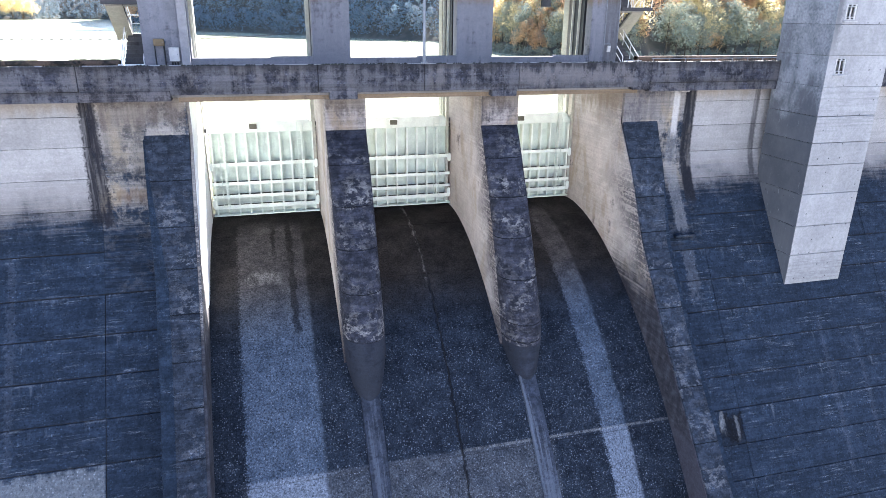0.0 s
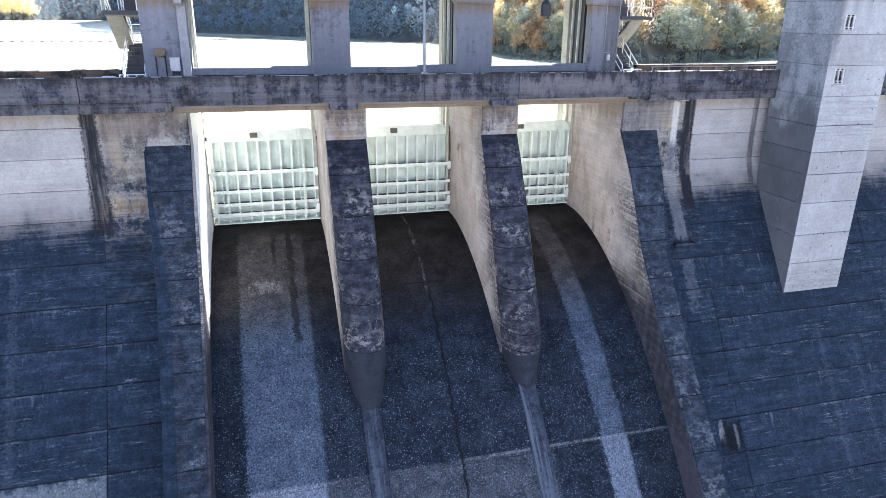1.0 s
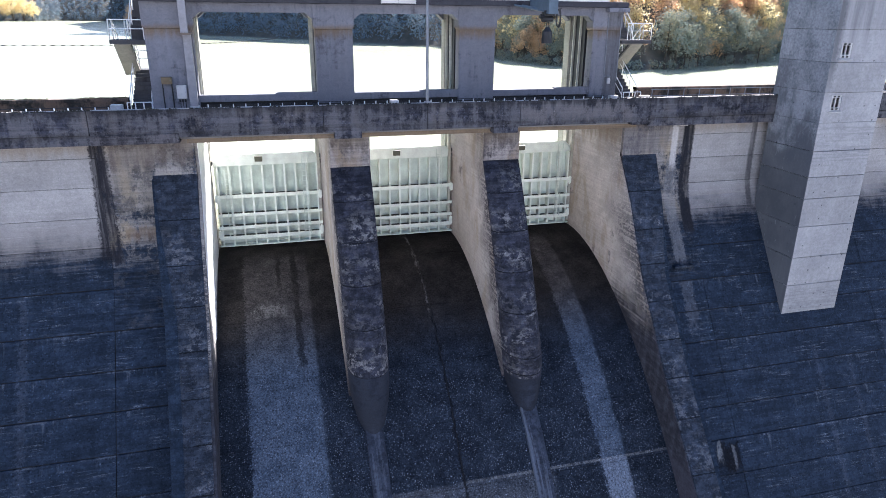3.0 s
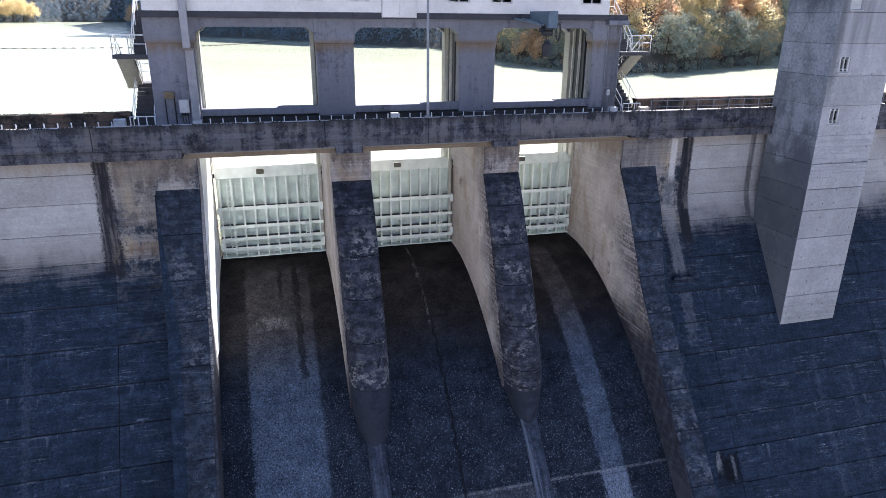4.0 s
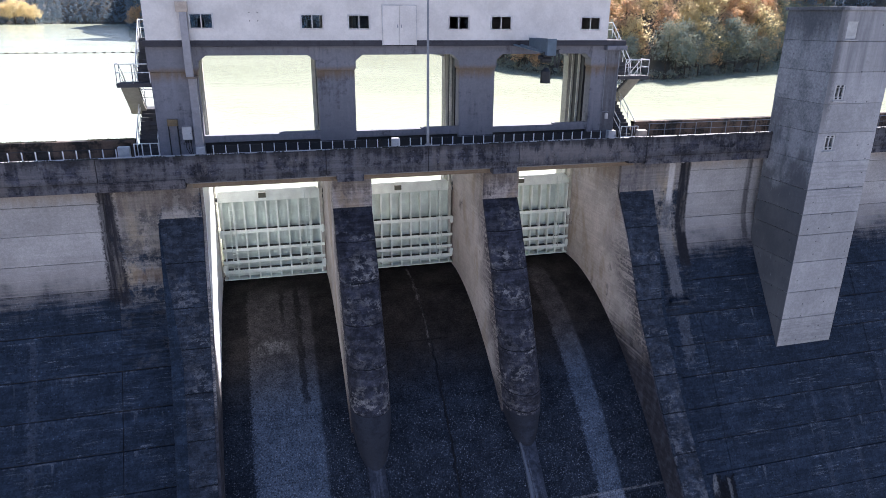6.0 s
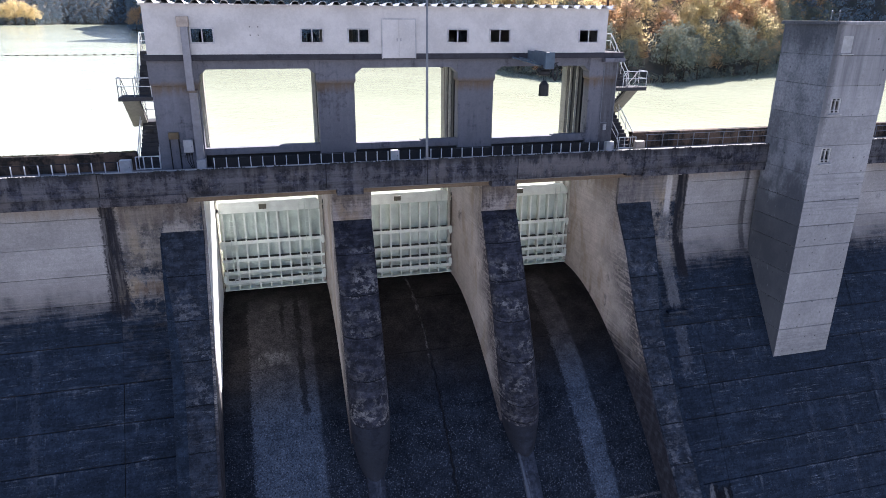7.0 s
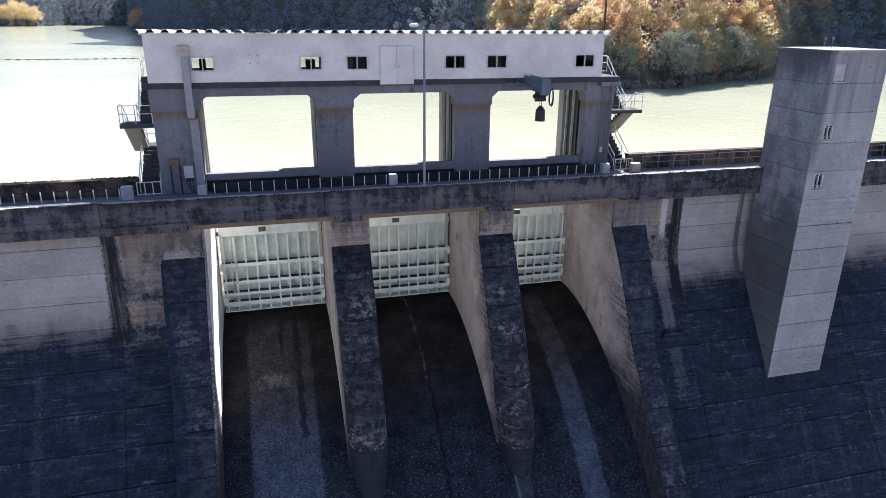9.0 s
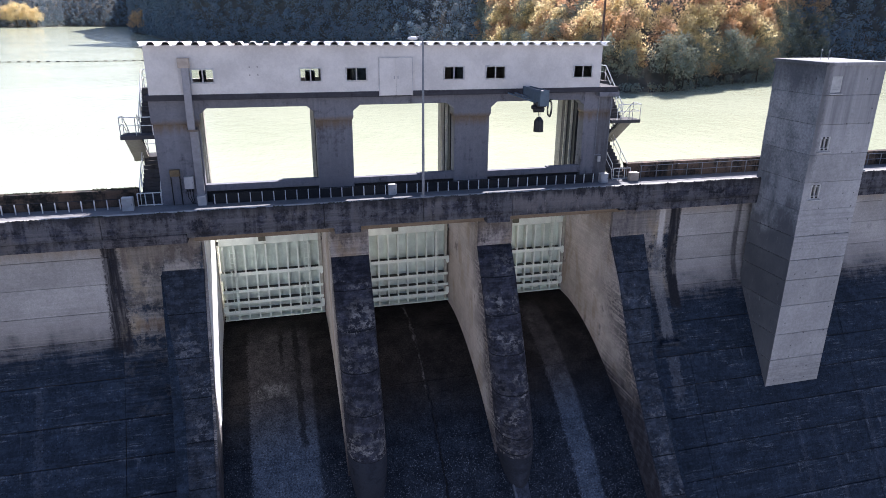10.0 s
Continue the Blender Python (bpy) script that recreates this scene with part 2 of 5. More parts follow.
    if weep:
        under = m.math("MULTIPLY", m.math("FRACT", m.math("DIVIDE", m.math("SUBTRACT", -9.95, z), 1.49)), 1.49)
        run = m.math("SUBTRACT", m.noise(4.0, 5, (1.0, 0.02, 0.02), rough=0.6, off=2.9), m.math("MULTIPLY", under, 0.22))
        run = m.math("MULTIPLY", m.ramp(run, 0.50, 0.66), m.math("MULTIPLY", m.ramp(m.noise(0.45, 4, off=3.7), 0.46, 0.62), m.ramp(fine, 0.34, 0.56)))
        lip = m.math("MULTIPLY", m.ramp(under, 0.09, 0.03), m.math("MULTIPLY", m.ramp(m.noise(1.1, 5, off=6.3), 0.5, 0.6), m.ramp(fine, 0.4, 0.55)))
        run = m.math("MULTIPLY", m.math("MAXIMUM", run, lip), m.ramp(z, -7.0, -8.2))
        col = m.mix(m.math("MULTIPLY", run, weep), col, (0.15, 0.17, 0.20))
    if speck:
        dist, tint = m.speck(11.0)
        pick = m.n("ShaderNodeSeparateColor")
        m.link(tint, pick.inputs[0])
        core = m.math("MULTIPLY", m.math("MULTIPLY", m.ramp(dist, 0.5, 0.22), m.ramp(mask, 0.2, 0.9, 0.12, 1.0)), m.ramp(m.noise(0.9, 4, off=0.7), 0.36, 0.62, 0.25, 1.0))
        up = m.math("MULTIPLY", m.math("MULTIPLY", core, m.ramp(pick.outputs[0], 0.74, 0.86)), speck * 1.3)
        low = m.math("MULTIPLY", m.math("MULTIPLY", core, m.ramp(pick.outputs[1], 0.70, 0.82)), speck * 0.6)
        col = m.mix(1.0, col, grey3(m, m.math("SUBTRACT", m.math("ADD", 1.0, up), low)), "MULTIPLY")
        grain = m.math("MULTIPLY", m.math("SUBTRACT", pick.outputs[2], 0.5), m.ramp(mask, 0.2, 0.9, 0.06, 0.36 * min(1.0, speck + 0.3)))
        col = m.mix(1.0, col, grey3(m, m.math("ADD", 1.0, grain)), "MULTIPLY")
    hole, _ = m.speck(3.2)
    pit = m.math("MULTIPLY", m.ramp(hole, 0.075, 0.04), m.ramp(big, 0.5, 0.6))
    col = m.mix(m.math("MULTIPLY", pit, pits), col, tuple(c * 0.4 for c in dark))
    col = m.mix(1.0, col, grey3(m, m.math("MULTIPLY", m.ramp(grit, 0.3, 0.7, 0.92, 1.07), m.ramp(fine, 0.3, 0.7, 0.90, 1.09))), "MULTIPLY")
    col = m.mix(1.0, col, grey3(m, m.ramp(m.random(), 0, 1, 0.92, 1.08, False)), "MULTIPLY")
    h = m.math("ADD", m.math("MULTIPLY", board, 0.5 * boards), m.math("ADD", m.math("MULTIPLY", grit, 0.3), m.math("MULTIPLY", fine, 0.6)))
    m.bump(h, 0.4, 0.02)
    return m.done(col)


DARK = (0.0145, 0.0218, 0.0350)
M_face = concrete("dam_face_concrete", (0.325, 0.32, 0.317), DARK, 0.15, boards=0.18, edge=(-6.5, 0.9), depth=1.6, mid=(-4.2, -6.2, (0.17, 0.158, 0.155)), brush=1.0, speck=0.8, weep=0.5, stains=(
    (-60, -6, -1.95, -1.0, (0.25, 0.21, 0.165), 0.55, 0.3), (18, 70, -1.95, -1.0, (0.25, 0.21, 0.165), 0.5, 0.3),
    (-10.72, -10.1, -7.2, -1.0, (0.019, 0.019, 0.024), 0.97, 0.5, 0.6), (19.84, 20.55, -7.6, -1.2, (0.019, 0.020, 0.025), 1.0, 0.2),
    # x 24.4: a darker bar where the face meets the tower
    (24.4, 24.75, -6.5, -1.0, (0.05, 0.05, 0.055), 0.8, 0.3), (30.6, 31.1, -6.5, -1.0, (0.035, 0.035, 0.038), 1.0, 0.3),
    (-10.2, -8.6, -9.3, -6.6, (0.30, 0.29, 0.28), 0.75, 0.5), (18.9, 19.6, -9.0, -3.0, (0.30, 0.30, 0.305), 0.35, 0.7), (18.95, 19.65, -12.4, -9.3, (0.13, 0.14, 0.16), 0.36, 1.0),
    (-60, -10.5, -17.3, -15.98, (0.2, 0.215, 0.23), 0.55, 0.3, 0.0), (19.0, 20.4, -18.7, -17.45, (0.008, 0.008, 0.01), 0.9, 0.5), (19.05, 19.35, -18.3, -17.4, (0.22, 0.23, 0.24), 0.7, 0.5), (20.0, 20.15, -18.5, -17.6, (0.22, 0.23, 0.24), 0.6, 0.4), (26.6, 26.85, -21, -13.6, (0.09, 0.105, 0.135), 0.22, 1.5), (28.8, 29.05, -21, -14.4, (0.09, 0.105, 0.135), 0.22, 1.5), (31.7, 31.95, -21, -13, (0.09, 0.105, 0.135), 0.22, 1.5), (-14.4, -14.1, -19, -8, (0.09, 0.105, 0.135), 0.22, 1.5)))
M_side = concrete("abutment_concrete", (0.29, 0.275, 0.26), DARK, 0.30, coarse=0.8, boards=0.9, edge=(-6.5, 1.0), brush=1.0, warm=(0.31, 0.265, 0.20), mottle=0.2, depth=1.6, streak=0.3, speck=0.4, weep=0.3, stains=(
    (-10.72, -10.1, -7.2, -1.0, (0.019, 0.019, 0.024), 0.97, 0.5, 0.6), (19.84, 20.5, -7.6, -1.2, (0.019, 0.020, 0.025), 1.0, 0.2), (19.12, 19.5, -4.0, -1.7, (0.60, 0.59, 0.58), 0.7, 0.22),
    # x 16 to 18.9: a greyer band just below the deck edge
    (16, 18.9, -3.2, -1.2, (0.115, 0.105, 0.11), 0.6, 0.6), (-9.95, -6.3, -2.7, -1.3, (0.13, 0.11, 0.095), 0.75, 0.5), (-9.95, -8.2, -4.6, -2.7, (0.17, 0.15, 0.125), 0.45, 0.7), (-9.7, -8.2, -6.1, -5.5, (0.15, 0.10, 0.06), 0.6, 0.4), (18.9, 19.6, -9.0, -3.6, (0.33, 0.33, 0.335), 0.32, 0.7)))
M_inner = concrete("pier_side_concrete", (0.475, 0.44, 0.40), (0.040, 0.037, 0.042), 0.17, boards=0.35, edge=(-12.6, 1.4), streak=0.15, depth=1.8, warm=(0.37, 0.32, 0.26), creep=(-3.2, 0.75, 0.44, 2.2), speck=0.2)
# The lining turns darker from about z -10.9 down.
M_lining = concrete("wall_lining_concrete", (0.475, 0.44, 0.40), (0.032, 0.033, 0.040), 0.18, boards=0.4, edge=(-10.9, 1.3), streak=0.15, depth=1.8, stains=((15, 17, -30, -17.35, (0.062, 0.062, 0.078), 0.75, 0.1), (15.5, 16.5, -2.6, -1.2, (0.20, 0.16, 0.12), 0.6, 0.6)), warm=(0.36, 0.31, 0.25), creep=(-5.6, -1.0, 0.60, 4.4), speck=0.2)
M_nose = concrete("weathered_pier_concrete", (0.30, 0.295, 0.295), (0.0185, 0.020, 0.0275), 0.56, coarse=1.1, streak=0.25, boards=0.5, mottle=0.95, pits=0.9, depth=2.2, rings=(-4.7, -6.5, -8.35, -10.2, -12.2, -13.05), lift=(-4.7, 1.87), speck=0.5)
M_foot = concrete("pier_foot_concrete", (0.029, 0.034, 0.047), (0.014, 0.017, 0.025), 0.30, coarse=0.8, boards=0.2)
M_tail = concrete("pier_tail_concrete", (0.095, 0.11, 0.14), (0.02, 0.024, 0.034), 0.34, coarse=1.5, streak=0.9, boards=0.0, pits=0.8, speck=0.6, flow=0.04)
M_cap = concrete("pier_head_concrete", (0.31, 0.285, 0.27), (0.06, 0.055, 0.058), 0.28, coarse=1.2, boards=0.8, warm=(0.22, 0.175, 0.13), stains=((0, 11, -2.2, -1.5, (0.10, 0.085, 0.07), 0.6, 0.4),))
M_butt = concrete("training_wall_cap_concrete", (0.24, 0.25, 0.275), (0.0175, 0.0225, 0.032), 0.60, coarse=1.6, streak=0.2, mottle=0.55, pits=0.9, depth=2.0, boards=0.4, brush=0.7, speck=0.6, lift=(-5.0, 1.75), rings=(-5.0, -6.9, -8.6, -10.3, -12.0, -13.6, -15.2, -17.3))
M_strip = concrete("cap_strip_concrete", (0.10, 0.115, 0.135), (0.013, 0.020, 0.032), 0.56, coarse=1.2, boards=0.3, depth=1.7, brush=0.6, speck=0.5)
M_fascia = concrete("parapet_concrete", (0.118, 0.12, 0.135), (0.018, 0.0195, 0.027), 0.32, coarse=1.5, streak=0.4, boards=0.7, pits=0.9, mottle=0.4, speck=0.9, depth=2.4, warm=(0.112, 0.107, 0.11), stains=((-60, 70, -0.2, 0.2, (0.026, 0.026, 0.028), 0.85, 0.22), (-60, 70, -1.1, -0.96, (0.04, 0.038, 0.036), 0.7, 0.08), (9.6, 16.0, -1.0, -0.3, (0.16, 0.15, 0.15), 0.5, 0.7)))
M_coping = concrete("coping_concrete", (0.33, 0.325, 0.315), (0.05, 0.05, 0.048), 0.24, coarse=0.9, streak=0.0, boards=0.0, pits=0.5, speck=0.5)
M_rear = concrete("rear_column_concrete", (0.33, 0.32, 0.28), (0.10, 0.10, 0.09), 0.18, boards=0.3)
M_corbel = concrete("corbel_concrete", (0.12, 0.116, 0.125), (0.025, 0.025, 0.030), 0.34, coarse=1.4, boards=1.0)
M_soffit = concrete("soffit_concrete", (0.185, 0.145, 0.105), (0.07, 0.06, 0.05), 0.2, boards=0.6)
M_deck = concrete("deck_concrete", (0.17, 0.17, 0.175), (0.10, 0.10, 0.105), 0.2, boards=0.0)
M_house = concrete("gatehouse_concrete", (0.185, 0.19, 0.215), (0.06, 0.062, 0.072), 0.24, boards=0.12, coarse=0.9, stains=((-9, 19, 2.95, 3.45, (0.16, 0.11, 0.06), 0.75, 0.12), (16.9, 18.3, -1, 4.4, (0.05, 0.05, 0.05), 0.55, 0.8)))


def tower_concrete():
    """Pale board-marked front with tie holes; a flank set darker for shade, blotched with grey growth."""
    m = Mat("tower_concrete", 0.88, spec=0.10)
    x, y, z = m.xyz()
    big = m.noise(0.42, 7, (1.0, 1.0, 0.8), rough=0.62)
    drip = m.noise(2.2, 6, (1.0, 1.0, 0.06), rough=0.65, off=3.1)
    fine = m.noise(7.0, 7, rough=0.7, off=1.3)
    board = m.noise(3.0, 4, (0.10, 0.10, 3.0), rough=0.7, off=5.2)
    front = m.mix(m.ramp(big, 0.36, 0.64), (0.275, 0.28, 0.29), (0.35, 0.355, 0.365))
    marks = m.math("MULTIPLY", m.ramp(board, 0.46, 0.62), m.math("MAXIMUM", m.math("MULTIPLY", m.ramp(z, -1.1, -1.5), m.ramp(z, -3.7, -3.2)), m.math("MAXIMUM", m.ramp(z, -9.8, -10.4), 0.18)))
    front = m.mix(m.math("MULTIPLY", marks, 0.45), front, (0.17, 0.175, 0.185))
    f = m.math("ADD", m.math("MULTIPLY", drip, 0.6), m.math("MULTIPLY", big, 0.4))
    high = m.ramp(z, 1.6, 4.2, 0.0, 0.10)
    soot = m.ramp(m.math("ADD", f, m.math("ADD", high, m.math("MULTIPLY", m.math("SUBTRACT", fine, 0.5), 0.35))), 0.54, 0.74)
    front = m.mix(m.math("MULTIPLY", soot, 0.62), front, (0.115, 0.12, 0.135))
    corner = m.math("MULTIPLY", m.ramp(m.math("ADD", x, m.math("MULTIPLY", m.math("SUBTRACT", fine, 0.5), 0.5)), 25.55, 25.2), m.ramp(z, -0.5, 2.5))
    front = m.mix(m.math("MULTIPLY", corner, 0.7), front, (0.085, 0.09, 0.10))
    # Flank base is darker than the front, its shade in the colour.
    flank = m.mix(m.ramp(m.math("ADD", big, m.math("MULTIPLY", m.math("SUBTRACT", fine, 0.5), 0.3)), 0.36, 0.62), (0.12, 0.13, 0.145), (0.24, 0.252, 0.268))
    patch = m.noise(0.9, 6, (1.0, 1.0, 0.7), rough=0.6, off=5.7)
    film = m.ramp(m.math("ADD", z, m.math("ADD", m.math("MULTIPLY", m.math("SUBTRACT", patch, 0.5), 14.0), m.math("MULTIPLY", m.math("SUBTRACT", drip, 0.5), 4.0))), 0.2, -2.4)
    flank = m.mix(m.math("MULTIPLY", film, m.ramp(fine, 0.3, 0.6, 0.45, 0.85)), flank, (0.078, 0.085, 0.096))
    wash = m.math("MULTIPLY", m.ramp(z, -7.8, -10.5), m.ramp(drip, 0.4, 0.6, 0.3, 0.9))
    flank = m.mix(wash, flank, (0.15, 0.158, 0.17))
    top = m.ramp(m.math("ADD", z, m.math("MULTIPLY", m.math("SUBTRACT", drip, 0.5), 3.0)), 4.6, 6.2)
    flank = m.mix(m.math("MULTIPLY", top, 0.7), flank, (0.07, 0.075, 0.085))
    lime = m.math("MULTIPLY", m.ramp(m.noise(3.0, 7, (1, 1.6, 0.5), rough=0.7, off=4.0), 0.60, 0.68), m.ramp(z, -0.5, -1.5))
    flank = m.mix(m.math("MULTIPLY", lime, 0.45), flank, (0.30, 0.31, 0.32))
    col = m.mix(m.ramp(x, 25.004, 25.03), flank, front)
    # rows of tie holes above and below the joints
    gx = m.math("ABSOLUTE", m.math("SUBTRACT", m.math("FRACT", m.math("DIVIDE", m.math("ADD", x, y), 0.72)), 0.5))
    gz = m.math("ABSOLUTE", m.math("SUBTRACT", m.math("FRACT", m.math("DIVIDE", m.math("SUBTRACT", z, 0.13), 0.765)), 0.5))
    tie = m.math("MULTIPLY", m.math("MULTIPLY", m.ramp(gx, 0.06, 0.045), m.ramp(gz, 0.055, 0.04)), m.ramp(m.noise(0.9, 3, off=8.8), 0.51, 0.58))
    col = m.mix(m.math("MULTIPLY", tie, 0.75), col, (0.05, 0.052, 0.056))
    col = m.mix(1.0, col, grey3(m, m.math("MULTIPLY", m.ramp(fine, 0.3, 0.7, 0.86, 1.13), m.ramp(m.random(), 0, 1, 0.93, 1.07, False))), "MULTIPLY")
    m.bump(m.math("ADD", m.math("MULTIPLY", board, 0.5), m.math("MULTIPLY", fine, 0.6)), 0.4, 0.02)
    return m.done(col)


M_tower = tower_concrete()
M_silt = plain("dark_silt", (0.10, 0.11, 0.09), 0.95)
M_joint = plain("joint_grime", (0.022, 0.022, 0.024), 0.95)
M_white = plain("white_wall_paint", (0.62, 0.60, 0.575), 0.7, vary=0.08, scale=0.8)
M_mint = plain("mint_gate_paint", (0.86, 0.93, 0.84), 0.5, vary=0.07, scale=1.5)
# Darker mint puts the shade between the ribs into the skin colour.
M_mint_shade = plain("shaded_mint_paint", (0.73, 0.82, 0.73), 0.55, vary=0.1, scale=1.2)
M_rail = plain("white_rail_paint", (0.75, 0.75, 0.74), 0.45, vary=0.06)
M_duct = plain("grey_duct_paint", (0.27, 0.27, 0.29), 0.5, vary=0.1)
M_ledge = concrete("ledge_concrete", (0.062, 0.062, 0.072), (0.03, 0.03, 0.035), 0.25, boards=0.3)
M_black = plain("dark_steel", (0.03, 0.032, 0.036), 0.5, 0.3)
M_blue = plain("hoist_blue_paint", (0.09, 0.13, 0.17), 0.5)
M_grey = plain("grey_box_paint", (0.5, 0.5, 0.5), 0.5)
M_steel = plain("galvanised_steel", (0.20, 0.22, 0.25), 0.5, 0.3)
M_roof = plain("corrugated_roof_sheet", (0.72, 0.72, 0.7), 0.5)
M_pale = plain("pale_guide_steel", (0.45, 0.45, 0.38), 0.5)
M_brown = plain("brown_mast_paint", (0.06, 0.035, 0.025), 0.5)
M_vent = plain("beige_paint", (0.42, 0.36, 0.30), 0.6)
M_step = concrete("stair_concrete", (0.07, 0.07, 0.075), (0.03, 0.03, 0.03), 0.2, boards=0.0)
M_para = concrete("upstream_parapet_concrete", (0.15, 0.11, 0.085), (0.02, 0.02, 0.019), 0.33, coarse=0.7)
# White put in for direct sun on the left wall.
M_sunlit = plain("sunlit_white", (0.85, 0.86, 0.84), 0.4, vary=0.04)
M_float = plain("float_paint", (0.09, 0.07, 0.06), 0.6)
M_yellow = plain("yellow_box_paint", (0.17, 0.125, 0.07), 0.5)

m = Mat("window_glass", 0.03, spec=0.5)
m.b.inputs["Transmission Weight"].default_value = 1.0
m.b.inputs["IOR"].default_value = 1.05
M_glass = m.done((0.75, 0.78, 0.78))


def chute_z(y):
    d = 6.2 - y
    if d <= 0:
        return -9.0 - 0.05 * d * d
    if d < 17.0:
        return -9.0 - 0.0753 * d ** 1.82
    return -9.0 - 0.0753 * 17.0 ** 1.82 - (d - 17.0) * 1.40


def face_left(z):
    return 0.45 - 0.745 * 0.55 * math.log(1 + math.exp((-7.43 - z) / 0.55))


def face_right(z):
    return 0.55 - 0.63 * 0.5 * math.log(1 + math.exp((-5.55 - z) / 0.5))


m = Mat("chute_concrete", 0.85, spec=0.08)
x, y, z = m.xyz()
rag = m.noise(3.5, 9, (1.0, 0.5, 0.5), rough=0.75)
dust = m.noise(13.0, 4, rough=0.7, off=2.0)
xx = m.math("ADD", x, m.math("ADD", m.math("MULTIPLY", m.math("SUBTRACT", rag, 0.5), 0.55), m.math("MULTIPLY", m.math("SUBTRACT", dust, 0.5), 0.5)))
xs = m.math("ADD", x, m.math("MULTIPLY", m.math("SUBTRACT", m.noise(1.6, 4, off=8.0), 0.5), 0.5))


def band(a, b, s=0.10, v=None):
    v = xx if v is None else v
    return m.math("MULTIPLY", m.ramp(v, a - s, a + s), m.ramp(v, b + s, b - s))


def times(*v):
    r = v[0]
    for k in v[1:]:
        r = m.math("MULTIPLY", r, k)
    return r


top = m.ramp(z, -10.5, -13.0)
pale = m.math("MAXIMUM", band(-4.75, -1.35), band(12.3, 13.65))
pale = m.math("MULTIPLY", pale, m.ramp(z, -9.0, -9.25))
wet = m.math("MAXIMUM", times(band(-2.22, -1.9, 0.06, xs), m.ramp(z, -12.75, -12.4)), times(band(-3.0, -2.82, 0.05, xs), m.ramp(z, -10.1, -9.8)))
pale = m.math("MULTIPLY", pale, m.math("SUBTRACT", 1.0, m.math("MULTIPLY", wet, 0.9)))
seam = times(band(4.86, 5.0, 0.05, xs), m.ramp(z, -11.6, -11.0), m.ramp(rag, 0.46, 0.6))
splash = times(band(-4.3, -2.6, 0.3), m.ramp(z, -10.95, -10.75), m.ramp(z, -10.35, -10.6), m.ramp(rag, 0.42, 0.6))
low = m.ramp(z, -17.15, -17.3)
line = times(m.ramp(z, -17.30, -17.25), m.ramp(z, -17.16, -17.2), m.ramp(rag, 0.36, 0.56, 0.1, 1.0), m.ramp(x, 4.5, 5.5))
d1, c1 = m.speck(9.5)
d2, c2 = m.speck(13.0)
pick = m.n("ShaderNodeSeparateColor")
m.link(c1, pick.inputs[0])
pick2 = m.n("ShaderNodeSeparateColor")
m.link(c2, pick2.inputs[0])
dots = m.math("MAXIMUM", times(m.ramp(pick.outputs[0], 0.84, 0.95), m.ramp(d1, 0.40, 0.2)), times(m.ramp(pick2.outputs[0], 0.55, 0.9, 0.0, 0.75), m.ramp(d2, 0.5, 0.25)))
pitted = times(dots, m.ramp(m.math("ADD", z, m.math("MULTIPLY", m.math("SUBTRACT", rag, 0.5), 6.0)), -11.6, -14.2), m.ramp(m.noise(0.9, 4, off=5.0), 0.30, 0.55, 0.35, 1.0))
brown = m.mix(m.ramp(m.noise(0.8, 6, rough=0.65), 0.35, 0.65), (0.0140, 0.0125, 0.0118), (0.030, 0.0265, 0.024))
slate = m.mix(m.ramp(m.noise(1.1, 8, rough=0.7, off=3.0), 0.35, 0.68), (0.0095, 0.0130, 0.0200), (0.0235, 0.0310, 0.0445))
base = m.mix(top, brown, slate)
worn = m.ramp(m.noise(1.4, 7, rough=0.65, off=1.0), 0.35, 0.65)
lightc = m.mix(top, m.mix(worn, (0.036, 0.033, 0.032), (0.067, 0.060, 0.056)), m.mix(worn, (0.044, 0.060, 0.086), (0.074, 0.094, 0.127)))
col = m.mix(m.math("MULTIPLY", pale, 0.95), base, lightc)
col = m.mix(times(low, band(-4.9, 9.5, 0.3), m.ramp(worn, 0.0, 1.0, 0.14, 0.30)), col, (0.17, 0.18, 0.20))
col = m.mix(times(low, pale, 0.5), col, (0.19, 0.215, 0.26))
col = m.mix(m.math("MULTIPLY", pitted, 0.5), col, (0.25, 0.275, 0.32))
col = m.mix(m.math("MAXIMUM", m.math("MULTIPLY", splash, 0.42), m.math("MULTIPLY", seam, 0.4)), col, (0.26, 0.25, 0.23))
col = m.mix(m.math("MULTIPLY", line, 0.22), col, (0.42, 0.42, 0.41))
crack = times(band(4.93, 5.07, 0.05, xs), m.ramp(z, -10.8, -11.4), m.ramp(rag, 0.3, 0.5))
gap = times(m.ramp(pick.outputs[1], 0.72, 0.84), m.ramp(d1, 0.5, 0.25), m.ramp(z, -10.6, -12.4))
col = m.mix(m.math("MULTIPLY", gap, 0.6), col, (0.008, 0.010, 0.015))
col = m.mix(m.math("MULTIPLY", crack, 0.85), col, (0.006, 0.007, 0.010))
col = m.mix(1.0, col, grey3(m, m.ramp(dust, 0.3, 0.7, 0.5, 1.5)), "MULTIPLY")
col = m.mix(1.0, col, grey3(m, m.ramp(pick2.outputs[2], 0, 1, 0.80, 1.20, False)), "MULTIPLY")
m.bump(m.math("ADD", m.math("MULTIPLY", dots, 0.7), m.math("ADD", dust, m.noise(5.0, 4))), 0.55, 0.02)
M_chute = m.done(col)

# ---- dam body ----
Z_END = -27.9


def face_strip(bm, fy, x0, x1, z0, z1, back=1.2, push=0.0):
    """A panel of the downstream face between two levels."""
    n = max(1, int((z0 - z1) / 0.5))
    zs = [z0 + (z1 - z0) * i / n for i in range(n + 1)]
    pts = [(fy(q) - push, q) for q in zs] + [(fy(q) + back, q) for q in reversed(zs)]
    prism(bm, pts, x0, x1)


